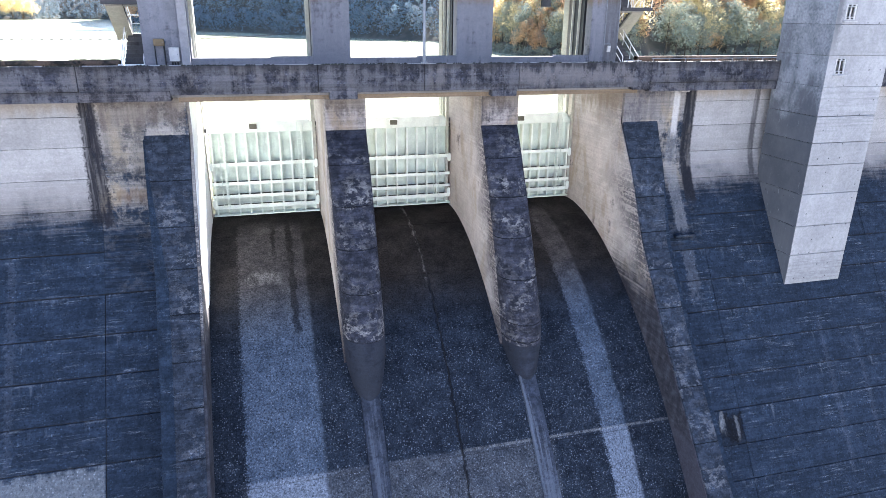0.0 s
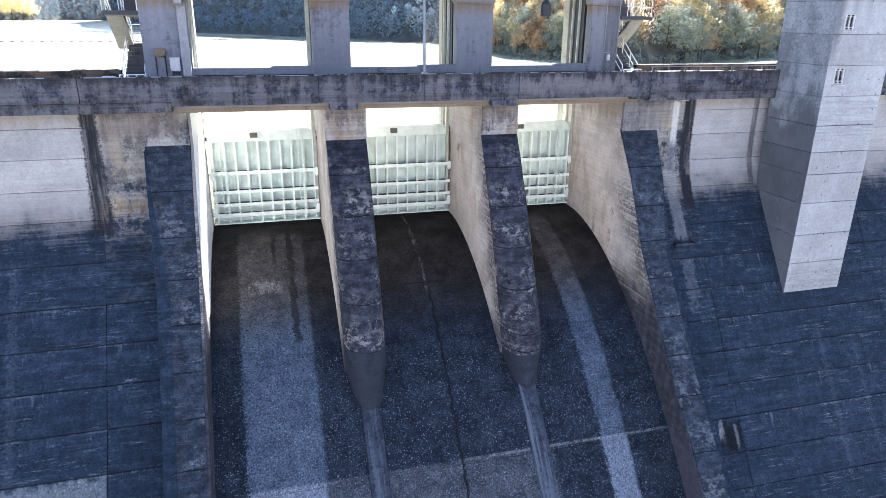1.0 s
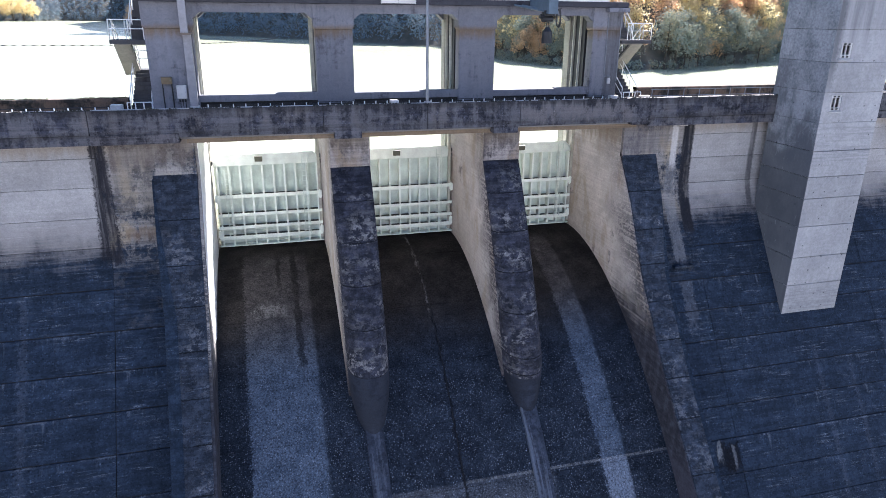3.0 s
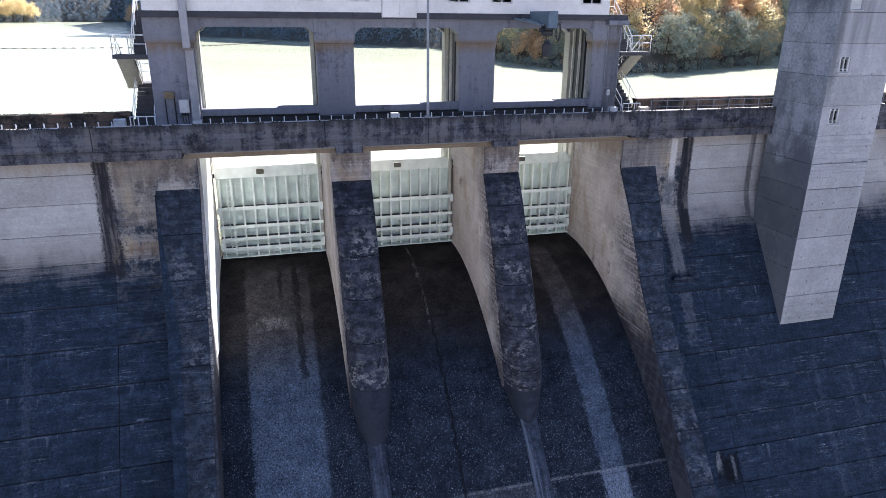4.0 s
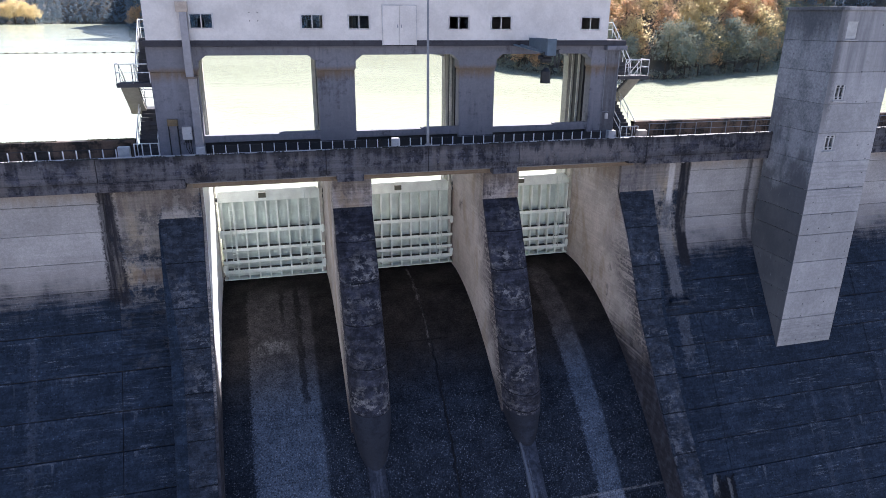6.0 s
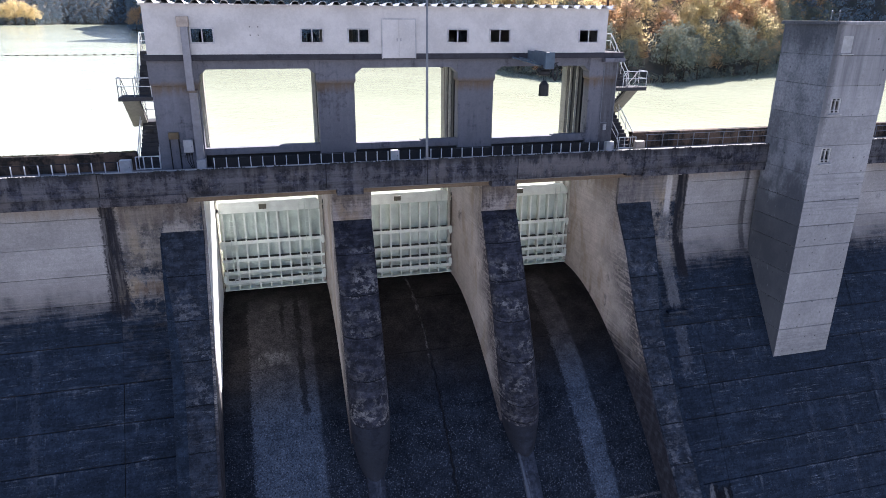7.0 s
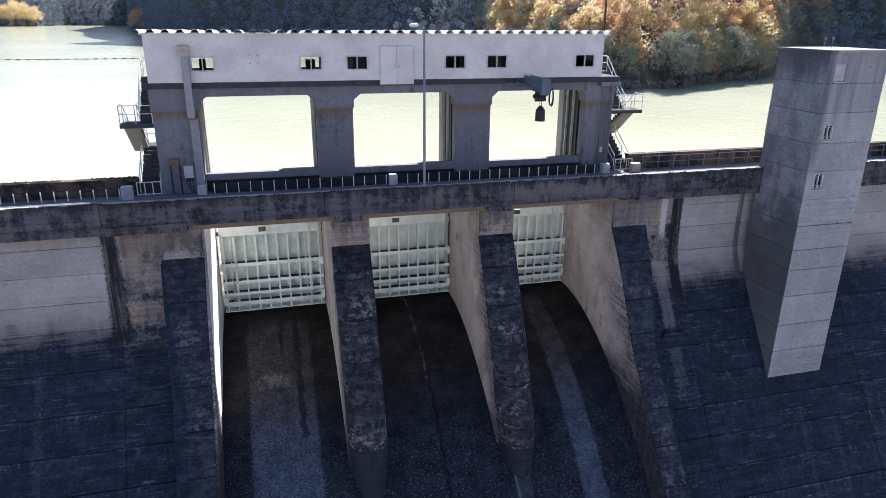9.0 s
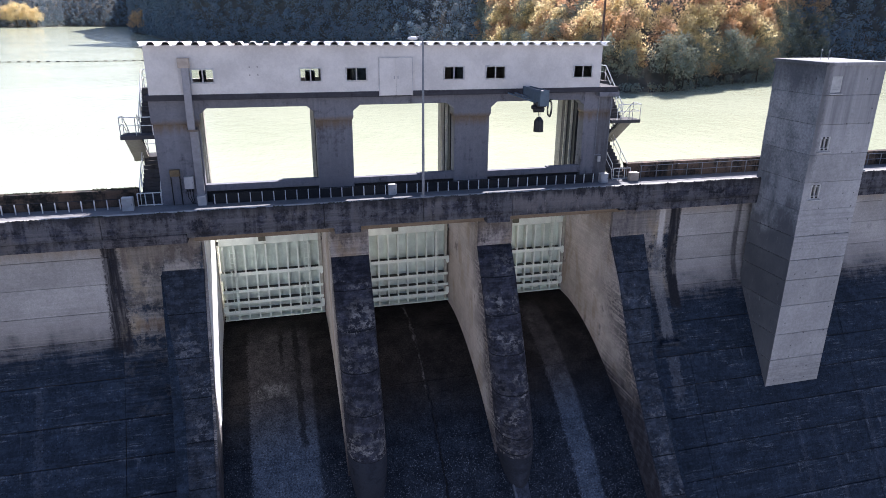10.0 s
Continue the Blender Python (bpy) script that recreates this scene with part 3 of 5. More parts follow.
def dam_face(name, fy, cuts, label):
    lo, hi = cuts[0], cuts[-1]
    bm = bmesh.new()
    face_strip(bm, lambda q: fy(q) + 0.06, lo, hi, -1.05, Z_END, back=6.0)
    dam = part(name, bm, M_joint, None, label, kind="structure")
    tagged(dam, category="dam wall")
    tops = (-1.05,) + LIFTS
    for a, b in zip(cuts, cuts[1:]):
        for t, u in zip(tops, tops[1:]):
            bm = bmesh.new()
            j0, j1 = (0.011 if t > -7 else 0.028), (0.011 if u > -7 else 0.028)
            face_strip(bm, fy, a + 0.018, b - 0.018, t - j0, u + j1, back=0.4, push=random.uniform(0, 0.02))
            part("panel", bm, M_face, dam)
    return dam


dam_face("wall_left", face_left, (-60, -45, -30, -20.5, -10.45, -6.5), "stained concrete dam face with pale top and blackened slope")
dam_face("wall_right", face_right, (16.5, 20.4, 31.5, 42, 55, 70), "stained concrete dam face with pale top and blackened slope")

# spillway chutes, one for each bay
for a, b in ((-6.3, 0.9), (0.9, 9.1), (9.1, 16.2)):
    ys = [9.0, 7.5] + [6.5 - 0.5 * i for i in range(60)]
    bm = bmesh.new()
    prism(bm, [(q, chute_z(q) - 0.05) for q in ys] + [(ys[-1], -45), (9.0, -45)], a, b)
    chute = part("chute", bm, M_joint, None, "dark stained concrete spillway chute with pale streaks", kind="structure")
    tagged(chute, category="spillway chute")
    seams = [9.0, 3.9, 0.2, -2.6, -4.95, -7.12, -9.0, -10.6, -12.4, -14.2, -16.0, -18.0, -20.0, -22.0]
    mid = {(0.9, 9.1): 5.0}.get((a, b))
    for s, e in zip(seams, seams[1:]):
        for p, q in ((a, mid), (mid, b)) if mid else ((a, b),):
            bm = bmesh.new()
            n = max(2, int((s - e) / 0.3))
            yy = [s + (e - s) * i / n for i in range(n + 1)]
            yy[0], yy[-1] = yy[0] - 0.015, yy[-1] + 0.015
            prism(bm, [(k, chute_z(k)) for k in yy] + [(k, chute_z(k) - 0.2) for k in reversed(yy)], p + 0.02, q - 0.02)
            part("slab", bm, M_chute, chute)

# ---- training walls at both sides of the spillway ----
CAP = ((0.66, -3.2), (-0.98, -5.53), (-2.85, -9.09), (-5.87, -13.27), (-9.44, -17.58), (-13.2, -22.4), (-17.6, -27.9))


def training_wall(side, name, label):
    s = 1 if side > 0 else -1
    inner, cap_in, cap_out, out = (16.05, 16.09, 18.3, 20.4) if s > 0 else (-6.14, -6.26, -8.3, -10.45)
    t = thing(name, label, "training wall", (inner, 0.7, -9.0), kind="structure")

    def add(nm, bm, mat, label=""):
        o = part(nm, bm, mat, t, label)
        o.location = (-inner, -0.7, 9.0)
        return o

    CAPS = ((0.66, -2.95 if s > 0 else -2.65),) + CAP[1:]

    def span(a, b):
        return (min(a, b), max(a, b))

    back = [(9.0, -27.9), (9.0, -1.35)]
    bm = bmesh.new()
    prism(bm, [(0.72, -1.35), (0.72, -3.2)] + [(q + 0.12, r) for q, r in CAP[1:]] + back, *span(inner, cap_in))
    add("inner_wall", bm, M_lining, "cream stained concrete wall lining")
    bm = bmesh.new()
    fy = face_right if s > 0 else face_left
    prof = [(fy(q) - 0.05, q) for q in (-1.06, -3.2, -5.0, -5.8, -6.6, -7.4, -8.2, -9.0, -9.9)]
    prism(bm, prof + [(3.0, -9.9), (3.0, -1.06)], *span(cap_in, out))
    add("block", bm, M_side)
    if s > 0:
        bm = bmesh.new()
        slab(bm, [(18.75, -1.06), (19.3, -1.62), (19.75, -1.62), (19.95, -1.06)], 0.05, 0.9)
        soft(bm, 0.03)
        add("haunch", bm, M_side)
        bm = bmesh.new()
        box(bm, 18.6, 19.85, -2.08, -1.3, -9.26, -9.12)
        soft(bm, 0.04)
        add("ledge", bm, M_side, "stained concrete ledge")
    # sloping cap, narrower below, with a set-back outer strip
    wide = (0, 0.25, 0.55, 0.6, 0.62, 0.62, 0.62) if s > 0 else (0, 0.1, 0.25, 0.3, 0.35, 0.35, 0.35)
    slim = (0.03, 0.32, 0.8, 0.85, 0.9, 0.9, 0.9)
    for nm, cuts, back, mat, text in (("cap", slim, 0.0, M_butt, "blackened sloping concrete cap"), ("cap_strip", wide, 0.07, M_strip, "smooth dark outer strip of the cap")):
        bm = bmesh.new()
        rows = []
        for (q, r), k in zip(CAPS, cuts):
            o, y0, z0 = cap_out - s * k, q + back, r - (0.05 if back and r > -3.3 else 0)
            i = cap_in + s * back * 0.2
            rows.append([bm.verts.new((i, y0, z0)), bm.verts.new((o, y0, z0)), bm.verts.new((o, 3.0, z0)), bm.verts.new((i, 3.0, z0))])
        for a, b in zip(rows, rows[1:]):
            for k in range(4):
                bm.faces.new((a[k], a[(k + 1) % 4], b[(k + 1) % 4], b[k]))
        bm.faces.new(rows[0])
        bm.faces.new(rows[-1][::-1])
        soft(bm, 0.05)
        add(nm, bm, mat, text)
    return t


w = training_wall(-1, "training_wall_left", "concrete training wall with blackened sloping cap")
# Added white sheet stands in for the wall's sunlit inner face.
bm = bmesh.new()
prism(bm, [(0.74, -1.42), (0.74, -3.2), (0.1, -4.4), (-1.0, -6.6), (-2.0, -9.0), (-1.7, -11.0), (-0.5, -11.3), (1.5, -10.4), (6.0, -9.1), (6.0, -1.42)], -6.137, -6.12)
o = part("sunlit_sheet", bm, M_sunlit, w, "white sheet painted for the sunlit wall face")
o.location = (6.14, -0.7, 9.0)
training_wall(1, "training_wall_right", "cream concrete training wall with blackened sloping cap")

# ---- spillway piers ----


def pier(left, cut):
    """One pier, its left side at x = left; its smooth foot begins at the height cut."""
    t = thing("pier", "concrete spillway pier with cream sides and blackened rounded nose", "pier", (1.0, 0.7, -10), "spillway piers", kind="structure")

    def add(nm, bm, mat, label="", smooth=False):
        o = part(nm, bm, mat, t, label, smooth)
        o.location = (-1, -0.7, 10)
        return o

    # nose: flat at the head, rounder below, drawn in to a point at the foot
    ring = []
    bm = bmesh.new()
    for i, (z, tip, n, hw) in enumerate(((-3.19, 0.60, 0.04, 0.99), (-4.6, -0.35, 0.18, 1.0), (-6.4, -1.5, 0.45, 1.0), (-8.5, -2.75, 0.8, 1.0), (-10.6, -3.95, 1.15, 1.0),
                                         (-12.2, -4.8, 1.5, 1.0), (-12.9, -4.95, 1.5, 0.99), (-13.25, -4.99, 1.45, 0.96), (-13.6, -5.02, 1.4, 0.92), (-14.2, -5.06, 1.2, 0.81), (-14.7, -5.08, 1.0, 0.68), (-15.2, -5.1, 0.8, 0.52), (-16.0, -5.1, 0.6, 0.4))):
        pts = [(1 - hw, tip + n + 2.2), (1 - hw, tip + n)]
        for k in range(1, 12):
            a = math.pi * k / 12
            pts.append((1 - hw * math.cos(a), tip + n - n * math.sin(a) ** 0.8))
        pts += [(1 + hw, tip + n), (1 + hw, tip + n + 2.2)]
        ring.append([bm.verts.new((px, py, z)) for px, py in pts])
    for a, b in zip(ring, ring[1:]):
        for k in range(len(a)):
            bm.faces.new((a[k], a[(k + 1) % len(a)], b[(k + 1) % len(a)], b[k]))
    bm.faces.new(ring[0])
    bm.faces.new(ring[-1][::-1])
    lower = [f for f in bm.faces if sum(v.co.z for v in f.verts) / len(f.verts) < cut]
    foot = bmesh.new()
    keep = {}
    for f in lower:
        foot.faces.new([keep.setdefault(v, foot.verts.new(v.co)) if v not in keep else keep[v] for v in f.verts])
    bmesh.ops.delete(bm, geom=lower, context="FACES")
    add("nose", bm, M_nose, "blackened rounded concrete nose", True)
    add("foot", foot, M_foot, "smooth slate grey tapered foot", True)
    bm = bmesh.new()
    line = [(0.72, -1.5), (0.72, -3.2), (-0.05, -4.6), (-0.95, -6.4), (-1.85, -8.5), (-2.7, -10.6), (-3.4, -12.6), (-3.6, -13.4)]
    prism(bm, line + [(-3.0, -16), (9.0, -16), (9.0, -1.5)], -0.006, 2.006)
    add("body", bm, M_inner, "cream board-marked concrete sides")
    bm = bmesh.new()
    prism(bm, [(0.64, -1.5), (0.64, -3.17), (1.4, -3.17), (1.4, -1.5)], 0.03, 2.012)
    soft(bm, 0.02)
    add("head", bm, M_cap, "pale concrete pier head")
    bm = bmesh.new()
    box(bm, 0.2, 1.5, -0.36, 0.9, -1.58, -1.06)
    soft(bm, 0.03)
    add("corbel", bm, M_fascia)
    # low tail fillet on the chute
    bm = bmesh.new()
    r = []
    for i in range(14):
        y = -4.85 - i * 1.2
        z = chute_z(y)
        r.append([bm.verts.new((1 - 0.5, y, z - 0.25)), bm.verts.new((1 - 0.42, y, z + 0.16)), bm.verts.new((1 + 0.42, y, z + 0.16)), bm.verts.new((1 + 0.5, y, z - 0.25))])
    for a, b in zip(r, r[1:]):
        for k in range(3):
            bm.faces.new((a[k], a[k + 1], b[k + 1], b[k]))
    bm.faces.new(r[0])
    add("tail", bm, M_tail, "worn pale concrete fillet")
    t.location.x += left
    return t


pier(0.0, -12.25)
pier(8.0, -13.1)

# ---- bridge deck over the spillway ----
bridge = thing("bridge", "concrete road bridge with weathered solid parapet", "bridge", (5, 2, -1), kind="structure")


def add(nm, dims, mat, bevel=0.0, label=""):
    o = boxes(nm, dims, mat, bridge, label, bevel)
    o.location = (-5, -2, 1)
    return o


add("deck_slab", [(-60, 70, 0.1, 5.2, -1.4, -1.0)], M_deck)
add("soffit_beam", [(-6.5, 16.6, 0.2, 0.6, -1.62, -1.02)], M_soffit)
add("soffit_beam", [(-6.5, 16.6, 4.3, 5.0, -1.7, -1.02)], M_soffit)
edges = [-60, -45, -30, -21, -10.4, -0.3, 4.75, 9.6, 17.0, 26, 40, 55, 70]
for a, b in zip(edges, edges[1:]):
    add("parapet", [(a + 0.01, b - 0.01, -0.35, 0.0, -1.26 if -10.4 <= a < 16 else -1.05, 0.0)], M_fascia, 0.03)
    add("coping", [(a + 0.012, b - 0.012, -0.27, -0.03, 0.0, 0.015)], M_coping, 0.006)
    if b < -10 or a > 16.9:
        add("fascia", [(a + 0.01, b - 0.01, -0.31, 0.3, -1.5, -1.06)], M_fascia, 0.02)
add("corbel", [(-10.4, -6.75, -0.42, 0.6, -1.5, -1.06)], M_corbel, 0.03)
add("fascia", [(16.0, 16.98, -0.31, 0.6, -1.4, -1.06)], M_fascia, 0.03)

# moss along the outer edge of the parapet
GR = np.random.default_rng(5)
V, F = [], []
for i in range(5200):
    gx = -34 + 72 * GR.random()
    if math.sin(gx * 0.9) + math.sin(gx * 2.3 + 1) + math.sin(gx * 7.1) < -0.3:
        continue
    gy, gh, gw = -0.335 + 0.05 * GR.random(), 0.02 + 0.06 * GR.random() ** 2, 0.02 + 0.04 * GR.random()
    b = len(V)
    V += [(gx - gw, gy, -0.006), (gx + gw, gy, -0.006), (gx + GR.normal(0, 0.02), gy + 0.05, -0.006), (gx, gy + 0.015, gh)]
    F += [(b, b + 1, b + 3), (b + 1, b + 2, b + 3), (b + 2, b, b + 3)]
me = bpy.data.meshes.new("moss")
me.from_pydata(V, [], F)
me.materials.append(plain("dark_moss", (0.03, 0.032, 0.028), 0.95, vary=0.3))
tagged(new("moss", me), "dark moss tufts along the parapet edge", "moss", kind="stuff")

# ---- lift gates ----


def gate():
    """A vertical lift gate, 6 m wide, its left edge at x = 0."""
    t = thing("lift_gate", "pale mint green painted steel lift gate with ribs", "sluice gate", (3, 6.6, -8.9), "spillway gates")

    def add(nm, bm, mat=None, label="", to=None):
        o = part(nm, bm, mat or M_mint, to or t, label)
        if to is None:
            o.location = (-3, -6.6, 8.9)
        return o

    bm = bmesh.new()
    box(bm, 0.02, 5.98, 6.95, 7.0, -8.9, -4.1)
    add("skin_plate", bm, M_mint_shade)
    bm = bmesh.new()
    slab(bm, [(0.02, -4.12), (0.02, -3.62), (0.16, -3.5), (5.62, -3.5), (5.98, -3.8), (5.98, -4.12)], 6.62, 6.95)
    for v in bm.verts:
        if v.co.z > -4.0 and v.co.y < 6.8:
            v.co.y += 0.22
    soft(bm, 0.02)
    add("hood", bm, label="sloping top hood plate")
    for z, h in ((-5.85, 0.10), (-6.95, 0.085), (-7.7, 0.085), (-8.32, 0.11)):
        bm = bmesh.new()
        box(bm, 0.04, 5.96, 6.36, 6.39, z - h, z + h)
        box(bm, 0.04, 5.96, 6.39, 6.95, z - 0.012, z + 0.012)
        add("beam", bm)
        bm = bmesh.new()
        box(bm, 0.05, 5.95, 6.395, 6.945, z + 0.013, z + 0.022)
        add("silt", bm, M_silt, "dark silt lying on the beam")
    for i in range(10):
        x = 0.22 + i * 0.617
        bm = bmesh.new()
        box(bm, x - 0.045, x + 0.045, 6.46, 6.48, -8.78, -4.12)
        box(bm, x - 0.01, x + 0.01, 6.48, 6.95, -8.78, -4.12)
        add("rib", bm)
    bm = bmesh.new()
    box(bm, 0.0, 6.0, 6.40, 6.95, -8.86, -8.80)
    add("bottom_beam", bm)
    for x in (0.1, 5.9):
        for z in (-5.95, -8.1):
            bm = bmesh.new()
            slab(bm, [(x - 0.12, z - 0.12), (x - 0.04, z - 0.28), (x + 0.09, z - 0.2), (x + 0.09, z + 0.2), (x - 0.04, z + 0.28), (x - 0.12, z + 0.12)], 6.3, 6.38)
            soft(bm, 0.02)
            add("guide_shoe", bm)
    for x, z in ((6.04, -3.72), (6.04, -4.05), (-0.04, -3.95)):
        bm = bmesh.new()
        rod(bm, (x - 0.05, 6.7, z), (x + 0.05, 6.7, z), 0.12, 12)
        add("guide_roller", bm, M_black, "dark steel guide roller")
    bm = bmesh.new()
    for x in (4.92, 5.24):
        box(bm, x - 0.02, x + 0.02, 6.28, 6.32, -8.3, -3.55)
    lad = add("ladder", bm, M_mint_shade)
    bm = bmesh.new()
    rod(bm, (4.92, 6.3, 0), (5.24, 6.3, 0), 0.014, 6)
    r0 = add("rung", bm, M_mint_shade, to=lad)
    r0.location.z = -8.1
    for k in range(1, 15):
        r = new("rung", r0.data)
        r.parent = lad
        r.location.z = -8.1 + 0.3 * k
    bm = bmesh.new()
    for x in (0.62, 0.92):
        box(bm, x - 0.02, x + 0.02, 6.28, 6.32, -8.3, -4.3)
    lad = add("ladder", bm, M_mint_shade)
    for k in range(13):
        bm = bmesh.new() if k == 0 else bm
        if k == 0:
            rod(bm, (0.62, 6.3, 0), (0.92, 6.3, 0), 0.014, 6)
            r0 = add("rung", bm, M_mint_shade, to=lad)
            r0.location.z = -8.1
        else:
            r = new("rung", r0.data)
            r.parent = lad
            r.location.z = -8.1 + 0.3 * k
    # Small dark box for the dark rectangle on the hood.
    bm = bmesh.new()
    box(bm, 2.32, 2.74, 6.52, 6.62, -3.92, -3.62)
    soft(bm, 0.015)
    add("dark_plate", bm, M_plate, "small dark plate on the hood")
    return t


M_plate = plain("dull_plate", (0.10, 0.10, 0.07), 0.5)
g = gate()
g.location = (4.99, 6.6, -8.9)
copy_thing(g, pose(13.0, 6.6, -8.9))
copy_thing(g, pose(-3.03, 6.6, -8.9))

# ---- gatehouse ----
house = thing("gatehouse", "gate hoist house on concrete columns with white walls and corrugated roof", "gatehouse", (4.9, 6.5, -1))


def hadd(nm, bm, mat, label="", smooth=False, to=None):
    o = part(nm, bm, mat, to or house, label, smooth)
    if to is None:
        o.location = (-4.9, -6.5, 1)
    return o


def hbox(nm, dims, mat, label="", bevel=0.0, to=None):
    bm = bmesh.new()
    for d in dims:
        box(bm, *d)
    if bevel:
        soft(bm, bevel)
    return hadd(nm, bm, mat, label, to=to)


COLS = ((-8.42, -6.15), (-0.08, 1.92), (7.85, 9.96), (16.02, 17.8))
for a, b in COLS:
    hbox("column", [(a, b, 5.0, 5.75, -1.0, 3.3)], M_house, bevel=0.025)
    bm = bmesh.new()
    slab(bm, [(a - 0.0, 3.3), (a - 0.07, 3.42), (a - 0.07, 4.56), (b + 0.07, 4.56), (b + 0.07, 3.42), (b, 3.3)], 4.93, 5.8)
    soft(bm, 0.02)
    hadd("capital", bm, M_house)
    hbox("column", [(a, b, 8.15, 8.9, -9.5, 4.56)], M_rear, bevel=0.025)
    for x, s in ((a, -1), (b, 1)):
        if -8 < x < 18:
            p, q = (x - 0.012, x + 0.25) if s < 0 else (x - 0.25, x + 0.012)
            if s < 0:
                hbox("guide_channel", [(p, q, 5.98, 7.72, -0.9, 4.2)], M_black, "dark steel gate guide")
            hbox("guide_rail", [(x - 0.01 + (0.0 if s > 0 else -0.14), x + 0.01 + (0.05 if s > 0 else 0.0), 6.45, 6.52, -8.7, 4.3), (x - 0.01 + (0.0 if s > 0 else -0.14), x + 0.01 + (0.05 if s > 0 else 0.0), 7.3, 7.38, -8.7, 4.3)], M_pale)
for a, b in zip(COLS, COLS[1:]):
    p, q = a[1] + 0.07, b[0] - 0.07
    for y0, y1, mat in ((4.95, 5.75, M_house), (8.15, 8.85, M_house)):
        bm = bmesh.new()
        slab(bm, [(p, 4.56), (p, 3.78), (p + 0.38, 4.1), (q - 0.38, 4.1), (q, 3.78), (q, 4.56)], y0, y1)
        soft(bm, 0.02)
        hadd("lintel", bm, mat)
    hbox("sill", [(a[1], b[0], 5.02, 5.4, -0.36, 0.0), (b[0] - 2.2, b[0], 5.03, 5.39, -0.01, 0.07)], M_house, bevel=0.015)
    # Black sheet for the dark of the open pit below the sill.
    hbox("pit_dark", [(a[1], b[0], 5.25, 5.38, -1.4, -0.36)], M_black)
hbox("ledge", [(-8.55, 17.95, 4.57, 9.1, 4.56, 4.86)], M_ledge, bevel=0.03)
hbox("ledge", [(16.7, 18.0, 4.46, 9.0, 4.3, 4.557)], M_house, bevel=0.03)
# white hoist room with window openings and a double door
WIN = ((-6.24, -5.12), (-0.82, 0.33), (1.62, 2.76), (7.07, 8.24), (9.51, 10.71), (14.93, 16.15))
DOOR = (3.42, 5.27)
holes = [(a, b, 5.42, 6.13) for a, b in WIN] + [(*DOOR, 4.8, 6.62)]
flat = [v for w in WIN + (DOOR,) for v in w]
hadd("wall", pierced([-8.36, 16.7] + flat, (4.86, 5.42, 6.13, 6.62, 7.3), holes, 4.6, 4.75), M_white, "white painted wall")
hbox("wall", [(-8.36, -8.21, 4.752, 8.75, 4.86, 7.3)], M_white)
hbox("wall", [(16.55, 16.7, 4.752, 8.75, 4.86, 7.3)], M_white)
gaps = [(-6.7, -4.9, 5.3, 6.5), (-1.5, 0.5, 5.3, 6.5)]
hadd("wall", pierced([-8.36, 16.7, -6.7, -4.9, -1.5, 0.5], (4.86, 5.3, 6.5, 7.2), gaps, 8.75, 8.9), M_white)
hbox("ceiling", [(-8.2, 16.7, 4.76, 8.74, 7.16, 7.2)], M_white)
m_box = [(-6.0, -5.7, 6.5, 7.2, 4.86, 5.9), (-0.4, 0.1, 6.2, 7.0, 4.86, 5.85), (2.2, 3.0, 6.0, 7.2, 4.86, 6.2), (8.2, 9.4, 6.0, 7.2, 4.86, 6.0)]
for d in m_box:
    hbox("winch", [d], M_blue, "dark hoist machine behind the window", bevel=0.05)
bm = bmesh.new()
n = 37 * 6
prev = None
for i in range(n + 1):
    x = -8.62 + (16.94 + 8.62) * i / n
    h = 0.12 * max(-0.85, min(0.85, 1.5 * math.cos(math.tau * i / 6)))
    col = [bm.verts.new((x, 4.28, 7.36 + h)), bm.verts.new((x, 9.15, 7.22 + h)), bm.verts.new((x, 9.15, 7.205 + h)), bm.verts.new((x, 4.28, 7.345 + h))]
    if prev:
        for k in range(4):
            bm.faces.new((prev[k], prev[(k + 1) % 4], col[(k + 1) % 4], col[k]))
    else:
        bm.faces.new(col)
    prev = col
bm.faces.new(prev[::-1])
hadd("roof", bm, M_roof, "white corrugated roof sheets")
hbox("eaves_board", [(-8.5, 17.0, 4.5, 4.6, 7.2, 7.28)], M_white)
for a, b in WIN:
    c = (a + b) / 2
    w = hbox("window", [(a - 0.03, b + 0.03, 4.56, 4.66, 5.39, 5.46), (a - 0.03, b + 0.03, 4.56, 4.66, 6.09, 6.16), (a - 0.03, a + 0.05, 4.56, 4.66, 5.46, 6.09), (b - 0.05, b + 0.03, 4.56, 4.66, 5.46, 6.09), (c - 0.03, c + 0.03, 4.58, 4.65, 5.46, 6.09)], M_grey, "aluminium sliding window", bevel=0.006)
    for p, q in ((a + 0.05, c - 0.03), (c + 0.03, b - 0.05)):
        hbox("pane", [(p, q, 4.63, 4.634, 5.46, 6.09)], M_glass, to=w)
for p, q in ((DOOR[0] + 0.03, sum(DOOR) / 2 - 0.006), (sum(DOOR) / 2 + 0.006, DOOR[1] - 0.03)):
    d = hbox("door", [(p, q, 4.53, 4.6, 4.62, 6.6)], M_white, bevel=0.012)
    hbox("handle", [(q - 0.12, q - 0.08, 4.5, 4.532, 5.5, 5.66)] if p < 4 else [(p + 0.08, p + 0.12, 4.5, 4.532, 5.5, 5.66)], M_steel, "steel door handle", to=d)
hbox("door_frame", [(DOOR[0] - 0.02, DOOR[0] + 0.03, 4.515, 4.6, 4.6, 6.66), (DOOR[1] - 0.03, DOOR[1] + 0.02, 4.515, 4.6, 4.6, 6.66), (DOOR[0] + 0.03, DOOR[1] - 0.03, 4.515, 4.6, 6.6, 6.66)], M_grey)
